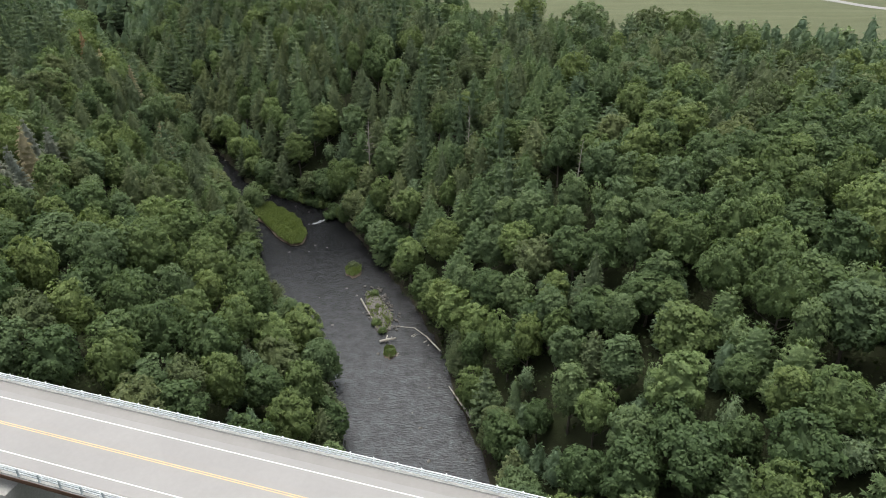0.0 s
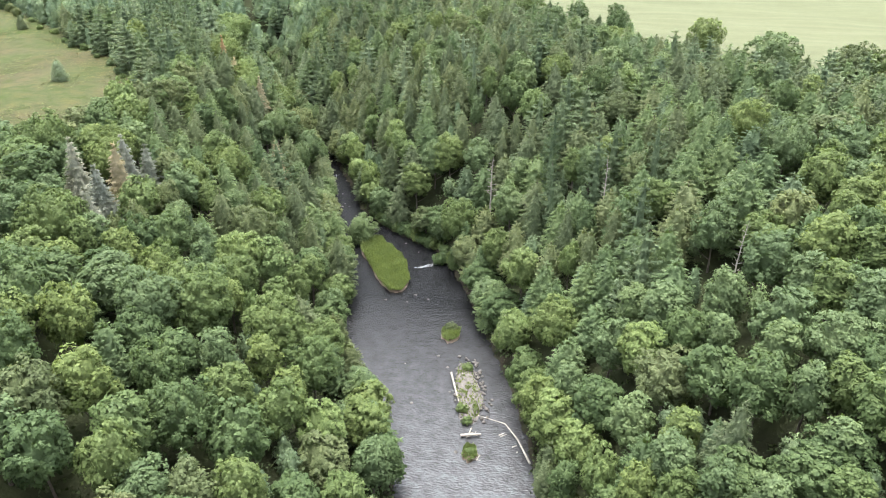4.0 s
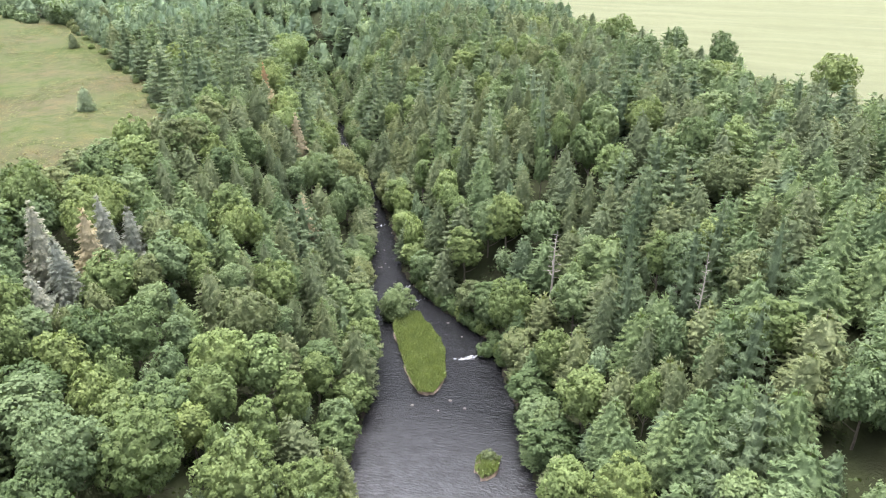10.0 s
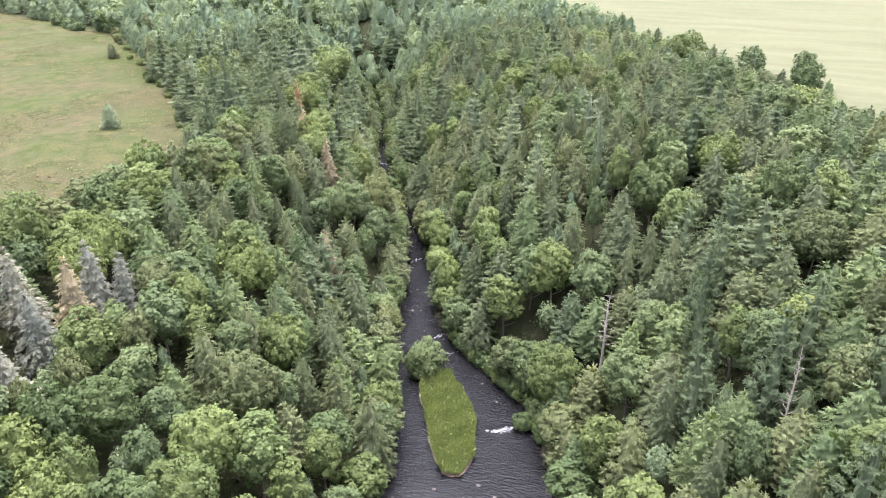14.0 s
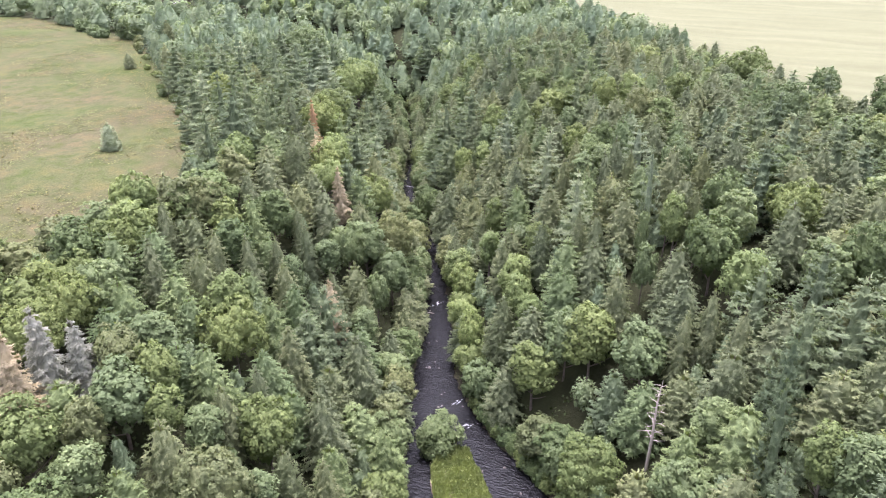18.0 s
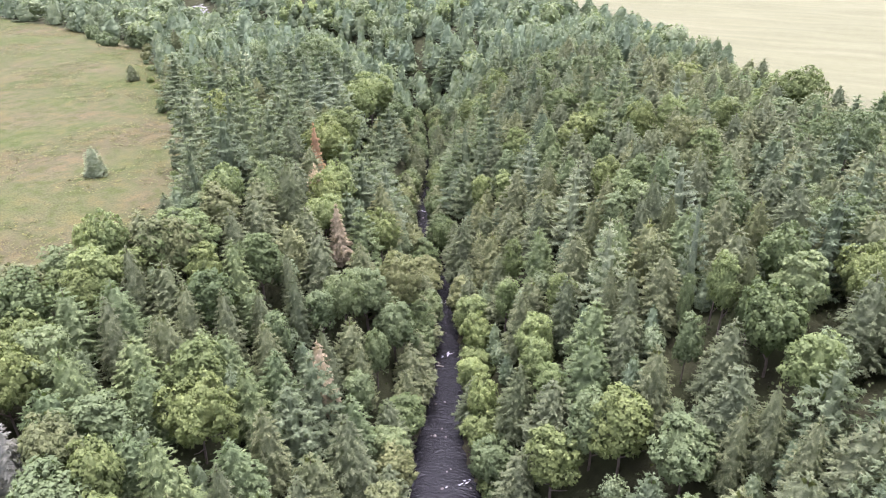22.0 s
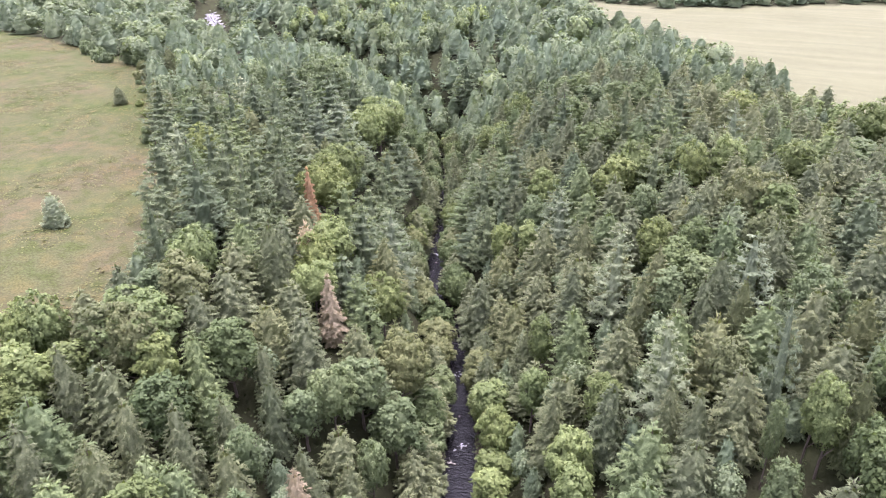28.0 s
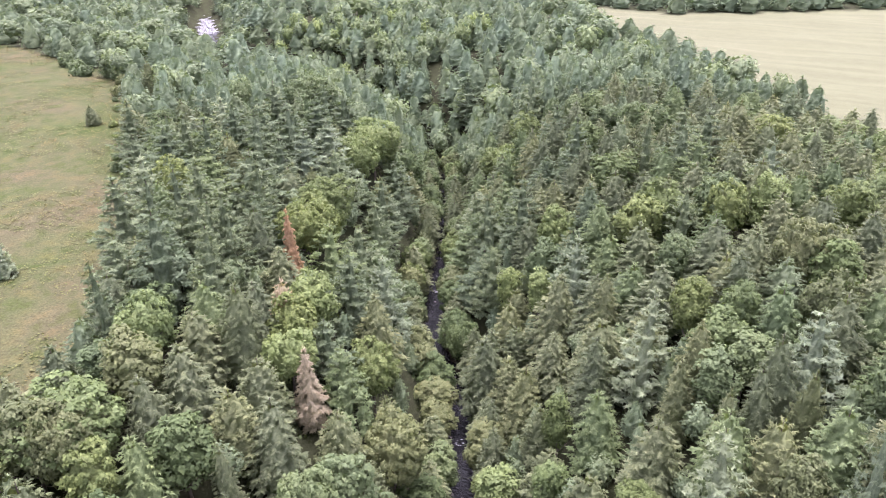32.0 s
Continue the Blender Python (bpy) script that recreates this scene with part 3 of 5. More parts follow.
def plant(kind, x, y, h, r, tone=None, form=None, label="", sunk=0.0):
    if kind == "maple" and r > 5.4:
        kind, form = "great", None
    name, lab, category, group, tops, shapes, trunks, material, bark, made = TREES[kind]
    for _ in range(12):   # never in the water
        gap = [float(river_gap(x + a, y + b)[0]) for a, b in ((0, 0), (0.5, 0), (0, 0.5))]
        if gap[0] > 1.2:
            break
        x, y = x + (gap[1] - gap[0]) * 2.4, y + (gap[2] - gap[0]) * 2.4
    if kind in ("maple", "beech", "aspen", "great") and inside(CROP, x + 14, y + 14):
        sunk = 2.4   # crowns reach the ground along the field
    forms = len(shapes) // 2
    k = form if form is not None else int(rng.integers(forms))
    if near_path(x, y) > 98:
        k += forms
    s = h * LIFT[0] / tops[k]
    z = float(land(x, y)) - sunk
    turn, wide = rng.uniform(0, 360), r / WIDTHS[kind][k] * (1.0 if kind in ("maple", "beech", "aspen", "great", "snag") else 1.08)
    m = pose(x, y, z, rng.normal() * 1.5, rng.normal() * 1.5, turn) @ Matrix.Diagonal((1, 1, 1, 1))
    while len(made) < len(shapes):
        made.append(None)
    if made[k] is None:
        root = new(name)
        part("trunk", trunks[k], bark, root)
        if shapes[k] is not None:
            part("crown", shapes[k], material, root)
        made[k] = root
        root.matrix_basis = m
    else:
        root = copy_thing(made[k], m)
    root.scale = (wide, wide, s)
    tagged(root, label or lab, category, group, "thing")
    for ch in root.children:
        if ch.name.startswith("crown"):
            ch.material_slots[0].link = "OBJECT"
            ch.material_slots[0].material = tone or material
    PLANTED.append((x, y, r * (1.5 if kind == "spruce" else 1.0)))
    counts[kind] = counts.get(kind, 0) + 1
    if kind == "great":
        counts["maple"] = counts.get("maple", 0) + 1
    return root


def lod(sets, fine, coarse):
    """Every form twice: in full for trees by the path, simpler for those further off."""
    return [dict(d, **fine) for d in sets] + [dict(d, **coarse) for d in sets]


leafy = lod([dict(seed=11), dict(seed=12, r=4.0, tall=11.0), dict(seed=13, r=4.8, tall=9.5), dict(seed=14, r=4.2, tall=10.5, lobes=100), dict(seed=15, r=3.8, tall=10.5, lobes=70), dict(seed=16, tall=9.8)],
            dict(leaves=3400, leaf=0.32, nu=22, nv=14), dict(leaves=2300, leaf=0.35, nu=18, nv=11))
species("maple", "maple_tree", "green broadleaf maple with a dense rounded crown on the gorge slope", "tree", "broadleaf trees of the gorge",
        [d.get("r", 4.4) for d in leafy], [2.5 + d.get("tall", 10.0) for d in leafy], [leafy_shape(**d) for d in leafy],
        [leafy_trunk(d["seed"], 2.5, d.get("tall", 10.0), d.get("r", 4.4)) for d in leafy], MAPLE)
great = lod([dict(seed=17, r=6.4, tall=10.5, lobes=160), dict(seed=18, r=6.2, tall=11.5, lobes=180)], dict(leaves=6600, leaf=0.235, nu=30, nv=18), dict(leaves=5000, leaf=0.26, nu=24, nv=14))
species("great", "maple_tree", "large green broadleaf maple with a wide billowing crown", "tree", "broadleaf trees of the gorge",
        [d["r"] for d in great], [2.5 + d["tall"] for d in great], [leafy_shape(**d) for d in great], [leafy_trunk(d["seed"], 2.5, d["tall"], d["r"]) for d in great], MAPLE)
species("beech", "beech_tree", "green beech with a full uneven crown on the gorge slope", "tree", "beeches of the gorge",
        [d.get("r", 4.4) for d in leafy], [2.5 + d.get("tall", 10.0) for d in leafy], [leafy_shape(**dict(d, seed=d["seed"] + 300, loose=0.5, lobes=110)) for d in leafy],
        [leafy_trunk(d["seed"] + 300, 2.5, d.get("tall", 10.0), d.get("r", 4.4)) for d in leafy], DEEP)
slim = lod([dict(seed=21, r=2.7, tall=9.5, base=2.5, lobes=48), dict(seed=22, r=3.0, tall=9.0, base=2.5, lobes=52), dict(seed=23, r=2.5, tall=10, base=2.5, lobes=46)],
           dict(leaves=2600, leaf=0.32, nu=18, nv=14), dict(leaves=1150, leaf=0.44, nu=16, nv=12))
species("aspen", "aspen_tree", "slim grey-green aspen with a narrow airy crown", "tree", "aspens of the gorge",
        [d["r"] for d in slim], [2.5 + d["tall"] for d in slim], [leafy_shape(**d) for d in slim], [leafy_trunk(d["seed"], 2.5, d["tall"], d["r"]) for d in slim], ASH)
hem = lod([dict(seed=31), dict(seed=32, r=3.7, h=13), dict(seed=33, r=3.2, h=14.5), dict(seed=34, r=4.0, h=13, power=0.58), dict(seed=35, r=3.5, h=14.5, rise=-0.25), dict(seed=36, r=3.7, h=13, power=0.55)],
          dict(boughs=256, twigs=12, long=0.86), dict(boughs=190, twigs=11, long=0.86))
species("hemlock", "hemlock_tree", "dark olive hemlock with a feathery cone-shaped crown", "tree", "hemlocks of the gorge",
        [d.get("r", 3.4) for d in hem], [d.get("h", 14.0) for d in hem], [conifer_shape(**d) for d in hem], [conifer_trunk(d.get("h", 14.0)) for d in hem], HEMLOCK)
species("fir", "fir_tree", "green fir with dense level boughs on the gorge slope", "tree", "firs of the gorge",
        [d.get("r", 3.4) for d in hem], [d.get("h", 14.0) for d in hem], [conifer_shape(**dict(d, seed=d["seed"] + 200, rise=0.05, power=0.55)) for d in hem], [conifer_trunk(d.get("h", 14.0)) for d in hem], FIR)
ced = lod([dict(seed=41, r=3.0, h=11.5, power=0.6), dict(seed=42, r=2.7, h=12, power=0.56), dict(seed=43, r=3.3, h=11, power=0.52)],
          dict(rise=0.55, ridge=0.1, lift=0.3, boughs=240, twigs=13, long=0.86), dict(rise=0.55, ridge=0.1, lift=0.3, boughs=160, twigs=11, long=0.86))
species("cedar", "cedar_tree", "olive green cedar with upswept sprays and a blunt tip", "tree", "cedars of the gorge",
        [d["r"] for d in ced], [d["h"] for d in ced], [conifer_shape(**d) for d in ced], [conifer_trunk(d["h"], 0.17) for d in ced], CEDAR)
pin = lod([dict(seed=51, h=17, r=4.2, power=0.62, whorls=10), dict(seed=52, r=3.8, h=18, power=0.66, whorls=12), dict(seed=53, r=4.8, h=17, power=0.54, whorls=10), dict(seed=54, r=4.3, h=16.5, power=0.58, whorls=9)],
          dict(rise=0.32, boughs=180, twigs=21, long=0.82, ridge=0.28, lift=0.45, core_wide=0.27, arch=-0.05), dict(rise=0.32, boughs=140, twigs=19, long=0.88, ridge=0.28, lift=0.45, core_wide=0.27, arch=-0.05))
species("pine", "white_pine_tree", "blue-green white pine with ragged upswept tiers of boughs", "tree", "white pines of the gorge",
        [d.get("r", 4.2) for d in pin], [d.get("h", 17.0) for d in pin], [conifer_shape(**d) for d in pin], [conifer_trunk(d.get("h", 17.0), 0.25) for d in pin], PINE)
spr = lod([dict(seed=61, r=2.8, h=14, power=0.8, rise=-0.35, whorls=14, ridge=0.2), dict(seed=62, r=2.6, h=13, power=0.8, rise=-0.35, whorls=13, ridge=0.2)], dict(boughs=240, twigs=17), dict(boughs=140, twigs=13))
species("spruce", "spruce_tree", "silvery grey spruce with drooping needled boughs", "tree", "spruces by the meadow",
        [d["r"] for d in spr], [d["h"] for d in spr], [conifer_shape(**d) for d in spr], [conifer_trunk(d["h"]) for d in spr], SILVER)
species("snag", "dead_tree", "bare bleached dead tree standing among the living ones", "tree", "dead trees of the gorge",
        [2.2, 1.8],
        [13.0, 12.0], [None, None], [dead_shape(71), dead_shape(72, 12.0, 20, 1.8)], DEADWOOD, DEADWOOD)


# ---- trees that stand out, from the bridge up the gorge ----
plant("maple", -42.1, 74.7, 13.5, 4.6, OLIVE)
plant("maple", -54.3, 79.7, 13.4, 4.6, DEEP)
plant("maple", -48.4, 83.1, 13.3, 4.4, MAPLE)
plant("maple", -38.9, 84.6, 12.8, 3.7, OLIVE)
plant("maple", -35.1, 89.3, 13.5, 4.6, MAPLE)
plant("maple", -68.4, 90.3, 14.2, 5.5, DEEP)
plant("maple", -58.2, 92.0, 13.6, 4.8, MAPLE)
plant("aspen", 28.1, 94.2, 13.0, 3.0, ASH)
plant("maple", 20.4, 94.6, 12.6, 3.5, ASH)
plant("maple", -24.3, 96.5, 13.4, 4.5, MAPLE)
plant("maple", 19.7, 99.3, 12.2, 3.0, MAPLE)
plant("maple", -52.9, 100.0, 13.2, 4.3, DEEP)
plant("maple", 15.2, 102.3, 12.6, 3.5, MAPLE)
plant("maple", 40.3, 103.4, 13.4, 4.5, DEEP)
plant("hemlock", 25.5, 104.0, 13.6, 3.3, HEMLOCK)
plant("maple", -68.2, 102.4, 13.6, 4.8, MAPLE)
plant("maple", -76.4, 103.2, 14.0, 5.3, DEEP)
plant("aspen", 33.4, 107.4, 13.0, 2.9, ASH)
plant("aspen", -19.0, 108.1, 13.0, 3.7, ASH)
plant("maple", 10.4, 108.1, 12.5, 3.4, LIME)
plant("aspen", 1.9, 108.8, 13.0, 2.7, DEEP)
plant("maple", 14.3, 113.8, 12.9, 3.9, ASH)
plant("maple", -63.0, 113.1, 14.7, 6.2, ASH)
plant("maple", 43.3, 121.3, 13.6, 4.8, ASH)
plant("maple", -57.5, 119.1, 15.4, 7.0, MAPLE)
plant("maple", 32.7, 122.2, 13.5, 4.6, ASH)
plant("maple", 2.8, 122.8, 13.7, 4.9, LIME)
plant("maple", -68.6, 122.6, 13.0, 4.0, MAPLE)
plant("maple", -47.2, 124.2, 15.2, 6.7, MAPLE)
plant("maple", -90.9, 126.0, 15.3, 6.8, MAPLE)
plant("maple", -3.6, 127.8, 13.5, 4.6, MAPLE)
plant("maple", -76.6, 126.3, 13.2, 4.2, MAPLE)
plant("maple", -70.1, 128.3, 12.9, 3.9, MAPLE)
plant("maple", 26.6, 131.3, 13.1, 4.1, ASH)
plant("maple", -54.2, 129.1, 11.5, 2.1, LIME)
plant("maple", 10.6, 131.9, 13.4, 4.4, ASH)
plant("aspen", 18.5, 132.9, 13.0, 4.3, ASH)
plant("maple", -83.0, 133.1, 11.7, 2.3, OLIVE)
plant("aspen", -67.5, 136.2, 13.0, 2.7, ASH)
plant("maple", 32.9, 138.2, 13.9, 5.2, ASH)
plant("maple", -53.4, 136.9, 13.1, 4.1, MAPLE)
plant("snag", 28.2, 138.9, 15.0, 2.0)
plant("cedar", -41.7, 139.1, 12.0, 2.9, OLIVE)
plant("maple", 41.3, 139.9, 13.9, 5.1, MAPLE)
plant("maple", -83.8, 140.5, 11.9, 2.7, OLIVE)
plant("cedar", -37.7, 143.4, 12.0, 3.6, OLIVE)
plant("pine", 14.3, 143.4, 17.5, 4.6, PINE)
plant("maple", 52.5, 145.5, 13.9, 5.2, MAPLE)
plant("maple", -54.5, 148.0, 12.7, 3.7, MAPLE)
plant("maple", 26.2, 150.0, 13.1, 4.1, ASH)
plant("maple", -84.7, 152.3, 12.3, 3.1, OLIVE)
plant("hemlock", -74.2, 155.5, 14.2, 3.8, HEMLOCK)
plant("cedar", 5.3, 157.5, 12.0, 2.7, CEDAR)
plant("maple", -117.1, 156.9, 15.5, 7.1, MAPLE)
plant("pine", 13.2, 158.0, 17.5, 3.6, PINE)
plant("maple", -68.1, 156.6, 14.8, 6.3, OLIVE)
plant("maple", 1.2, 159.1, 11.8, 2.5, LIME)
plant("cedar", 9.4, 160.9, 12.0, 2.7, CEDAR)
plant("maple", -9.0, 163.6, 13.8, 5.0, MAPLE)
plant("maple", -90.7, 162.1, 13.3, 4.4, OLIVE)
plant("maple", -85.5, 164.1, 13.0, 4.0, MAPLE)
plant("hemlock", -0.1, 166.2, 13.2, 3.0, HEMLOCK)
plant("hemlock", -52.7, 167.1, 15.0, 4.5, CEDAR)
plant("maple", 3.1, 167.4, 12.1, 2.9, ASH)
plant("hemlock", -75.2, 166.7, 13.2, 3.0, HEMLOCK)
plant("cedar", -65.5, 167.5, 12.0, 3.0, CEDAR)
plant("hemlock", -60.6, 169.2, 13.5, 3.2, CEDAR)
plant("maple", -70.4, 169.3, 13.8, 5.0, MAPLE)
plant("maple", -105.9, 172.1, 13.7, 4.9, ASH)
plant("snag", 6.8, 174.1, 15.0, 2.0)
plant("pine", 16.4, 175.0, 17.5, 3.1, PINE)
plant("hemlock", -75.7, 174.4, 12.8, 2.6, HEMLOCK)
plant("maple", 50.8, 176.4, 14.0, 5.2, ASH)
plant("maple", 12.6, 176.5, 12.7, 3.7, OLIVE)
plant("maple", -16.8, 176.8, 13.1, 4.1, MAPLE)
plant("maple", 41.1, 177.4, 14.5, 5.9, ASH)
plant("hemlock", -8.2, 177.8, 13.7, 3.4, HEMLOCK)
plant("pine", -4.6, 178.8, 17.5, 3.3, PINE)
plant("hemlock", -66.8, 178.0, 14.3, 3.9, HEMLOCK)
plant("pine", 4.7, 179.1, 17.5, 3.5, PINE)
plant("hemlock", -69.4, 180.7, 13.5, 3.2, HEMLOCK)
plant("hemlock", -106.1, 182.6, 13.2, 3.0, HEMLOCK)
plant("pine", 7.4, 184.2, 17.5, 3.5, PINE)
plant("maple", -92.5, 185.4, 13.7, 4.9, MAPLE)
plant("hemlock", -78.9, 185.2, 13.7, 3.4, HEMLOCK)
plant("hemlock", -98.4, 185.9, 13.9, 3.6, CEDAR)
plant("pine", -6.0, 190.0, 17.5, 2.6, PINE)
plant("maple", 35.0, 190.7, 14.4, 5.8, MAPLE)
plant("cedar", 15.6, 191.5, 12.0, 3.2, OLIVE)
plant("maple", -29.2, 192.7, 14.6, 6.0, MAPLE)
plant("hemlock", -114.1, 192.8, 13.2, 2.9, HEMLOCK)
plant("hemlock", -101.7, 192.9, 13.4, 3.1, HEMLOCK)
plant("maple", -127.6, 194.5, 12.3, 3.2, LIME)
plant("hemlock", -72.8, 195.1, 15.3, 4.7, HEMLOCK)
plant("maple", -116.5, 205.5, 13.5, 8.0, LIME)
plant("maple", -126.1, 197.2, 13.1, 4.2, LIME)
plant("hemlock", -97.8, 196.8, 13.5, 3.2, HEMLOCK)
plant("pine", -7.0, 197.7, 17.5, 3.0, PINE)
plant("snag", -22.1, 197.9, 15.0, 3.4, form=0, label="grey dead pine with bare drooping branches")
plant("hemlock", -90.3, 198.0, 13.9, 3.5, HEMLOCK)
plant("maple", -117.9, 201.3, 13.7, 4.8, OLIVE)
plant("maple", -108.7, 202.8, 12.9, 3.9, MAPLE)
plant("maple", -114.1, 203.2, 14.2, 5.5, OLIVE)
plant("hemlock", -84.7, 203.2, 13.4, 3.1, TAN)
plant("hemlock", -96.2, 203.5, 12.8, 2.6, HEMLOCK)
plant("hemlock", -86.4, 207.4, 13.3, 3.0, HEMLOCK)
plant("hemlock", -13.6, 208.1, 13.1, 2.9, HEMLOCK)
plant("maple", -45.3, 209.5, 13.7, 4.8, MAPLE)
plant("hemlock", -21.9, 210.8, 12.8, 2.7, HEMLOCK)
plant("hemlock", -95.1, 210.0, 13.0, 2.8, HEMLOCK)
plant("cedar", -82.9, 211.3, 12.0, 3.1, CEDAR)
plant("hemlock", -18.0, 212.5, 13.3, 3.0, HEMLOCK)
plant("maple", -36.4, 212.6, 14.2, 5.4, MAPLE)
plant("pine", -5.2, 212.8, 17.5, 4.0, PINE)
plant("maple", -40.9, 213.0, 13.6, 4.8, ASH)
plant("maple", -104.6, 211.8, 13.4, 4.6, DEEP)
plant("hemlock", -99.3, 213.5, 12.1, 2.1, HEMLOCK)
plant("maple", -117.6, 215.4, 13.7, 4.9, OLIVE)
plant("hemlock", -33.9, 217.9, 13.9, 3.5, HEMLOCK)
plant("maple", -83.7, 217.4, 12.5, 3.3, ASH)
plant("pine", -127.4, 219.1, 17.5, 3.3, PINE)
plant("maple", -4.2, 221.4, 13.2, 4.2, ASH)
plant("maple", -92.2, 219.5, 13.6, 4.8, ASH)
plant("maple", -122.4, 220.5, 13.9, 5.1, LIME)
plant("maple", -31.6, 224.4, 11.8, 2.4, ASH)
plant("maple", 9.7, 226.1, 13.1, 4.2, LIME)
plant("maple", -56.8, 228.2, 13.0, 4.0, LIME)
plant("maple", -85.5, 225.8, 13.9, 5.1, ASH)
plant("maple", -91.2, 225.0, 13.5, 4.7, ASH)
plant("aspen", -33.8, 229.8, 13.0, 1.4, ASH)
plant("hemlock", -42.2, 230.0, 13.0, 2.8, HEMLOCK)
plant("maple", -24.5, 230.0, 12.0, 2.7, DEEP)
plant("hemlock", -45.4, 231.5, 12.7, 2.5, HEMLOCK)
plant("aspen", -28.6, 231.9, 13.0, 2.1, LIME)
plant("hemlock", -54.0, 232.7, 13.9, 3.5, HEMLOCK)
plant("aspen", -30.3, 233.1, 13.0, 1.9, LIME)
plant("hemlock", -25.9, 233.4, 12.6, 2.5, OLIVE)
plant("maple", -19.4, 233.4, 13.5, 4.6, ASH)
plant("pine", -133.3, 232.9, 17.5, 6.2, PINE)
plant("hemlock", -114.3, 230.3, 14.6, 4.1, CEDAR)
plant("hemlock", -63.4, 235.0, 13.7, 3.4, CEDAR)
plant("maple", -76.7, 237.8, 12.8, 3.8, LIME)
plant("pine", -47.7, 236.1, 17.5, 4.3, SILVER)
plant("pine", -34.9, 238.0, 17.5, 2.4, SILVER)
plant("pine", -126.0, 235.6, 17.5, 4.2, PINE)
plant("maple", -40.4, 238.2, 12.2, 2.9, OLIVE)
plant("maple", -92.6, 237.2, 14.7, 6.1, OLIVE)
plant("aspen", -79.3, 245.1, 13.0, 4.3, LIME)
plant("pine", -145.5, 241.3, 17.5, 4.1, PINE)
plant("maple", -111.9, 239.5, 13.3, 4.4, MAPLE)
plant("cedar", -116.1, 241.1, 12.0, 2.9, TAN)
plant("pine", -132.6, 242.4, 17.5, 3.4, PINE)
plant("maple", 81.6, 248.9, 16.2, 8.0, MAPLE)
plant("cedar", -27.6, 246.8, 12.0, 2.9, OLIVE)
plant("cedar", -50.2, 247.4, 12.0, 2.1, CEDAR)
plant("pine", -132.5, 245.3, 17.5, 4.6, PINE)
plant("maple", -102.5, 245.5, 13.8, 5.0, MAPLE)
plant("maple", -114.7, 245.8, 13.8, 5.0, LIME)
plant("pine", -148.1, 248.1, 17.5, 3.8, PINE)
plant("cedar", -41.9, 249.5, 12.0, 2.4, OLIVE)
plant("hemlock", -46.9, 249.5, 12.6, 2.5, HEMLOCK)
plant("aspen", -72.7, 251.6, 13.0, 2.5, MAPLE)
plant("hemlock", -56.7, 251.8, 12.8, 2.6, CEDAR)
plant("maple", -33.3, 253.0, 12.9, 3.9, ASH)
plant("hemlock", -45.7, 253.3, 13.7, 3.4, HEMLOCK)
plant("pine", -148.7, 252.5, 17.5, 5.1, PINE)
plant("maple", 74.1, 259.6, 15.9, 7.6, OLIVE)
plant("maple", 51.6, 260.6, 17.4, 9.5, ASH)
plant("hemlock", -56.0, 256.8, 13.8, 3.4, CEDAR)
plant("hemlock", -69.8, 257.5, 14.3, 3.9, HEMLOCK)
plant("hemlock", -108.6, 254.9, 15.4, 4.8, CEDAR)
plant("pine", -63.6, 259.3, 17.5, 4.3, SILVER)
plant("pine", -172.4, 264.5, 17.5, 6.6, PINE)
plant("hemlock", -95.6, 268.3, 16.5, 5.7, HEMLOCK)
plant("maple", -53.7, 266.5, 12.7, 3.6, DEEP)
plant("pine", -143.9, 263.2, 17.5, 4.2, PINE)
plant("maple", -59.9, 268.0, 12.5, 3.4, MAPLE)
plant("maple", -44.0, 269.0, 13.2, 4.2, OLIVE)
plant("hemlock", -97.4, 272.0, 15.5, 4.9, HEMLOCK)
plant("pine", -148.3, 265.9, 17.5, 8.4, PINE)
plant("maple", -133.6, 265.5, 15.4, 7.0, MAPLE)
plant("hemlock", -73.9, 271.1, 13.9, 3.5, CEDAR)
plant("pine", -180.1, 272.0, 17.5, 4.0, PINE)
plant("pine", -175.0, 272.0, 17.5, 5.1, PINE)
plant("hemlock", -84.2, 274.7, 15.7, 5.1, HEMLOCK)
plant("pine", -168.2, 273.3, 17.5, 4.6, PINE)
plant("maple", -137.2, 271.0, 14.8, 6.3, MAPLE)
plant("cedar", -159.1, 273.9, 12.0, 3.3, OLIVE)
plant("maple", -43.7, 279.4, 13.3, 4.3, LIME)
plant("maple", -47.4, 281.1, 14.2, 5.5, OLIVE)
plant("aspen", -90.2, 282.3, 13.0, 3.1, LIME)
plant("cedar", -216.0, 285.6, 12.0, 3.8, CEDAR)
plant("pine", -153.7, 279.2, 17.5, 5.0, PINE)
plant("aspen", -99.1, 286.1, 13.0, 3.3, LIME)
plant("maple", -141.3, 280.0, 16.1, 7.9, MAPLE)
plant("pine", -165.3, 283.9, 17.5, 4.9, PINE)
plant("maple", -92.9, 288.7, 13.0, 4.0, ASH)
plant("maple", 34.8, 293.5, 15.7, 7.4, MAPLE)
plant("maple", -18.4, 293.9, 14.8, 6.2, ASH)
plant("cedar", -149.5, 285.4, 12.0, 3.5, OLIVE)
plant("maple", -76.6, 292.5, 14.0, 5.3, MAPLE)
plant("maple", -94.4, 295.8, 13.0, 4.0, LIME)
plant("maple", -73.4, 296.5, 14.1, 5.4, MAPLE)
plant("maple", -61.6, 296.8, 13.4, 4.5, MAPLE)
plant("maple", -64.1, 299.9, 13.6, 4.7, ASH)
plant("maple", -43.8, 302.1, 13.7, 4.9, MAPLE)
plant("maple", -55.8, 301.4, 13.5, 4.6, LIME)
plant("pine", -166.7, 296.5, 17.5, 6.0, PINE)
plant("pine", -103.7, 301.2, 17.5, 5.6, PINE)
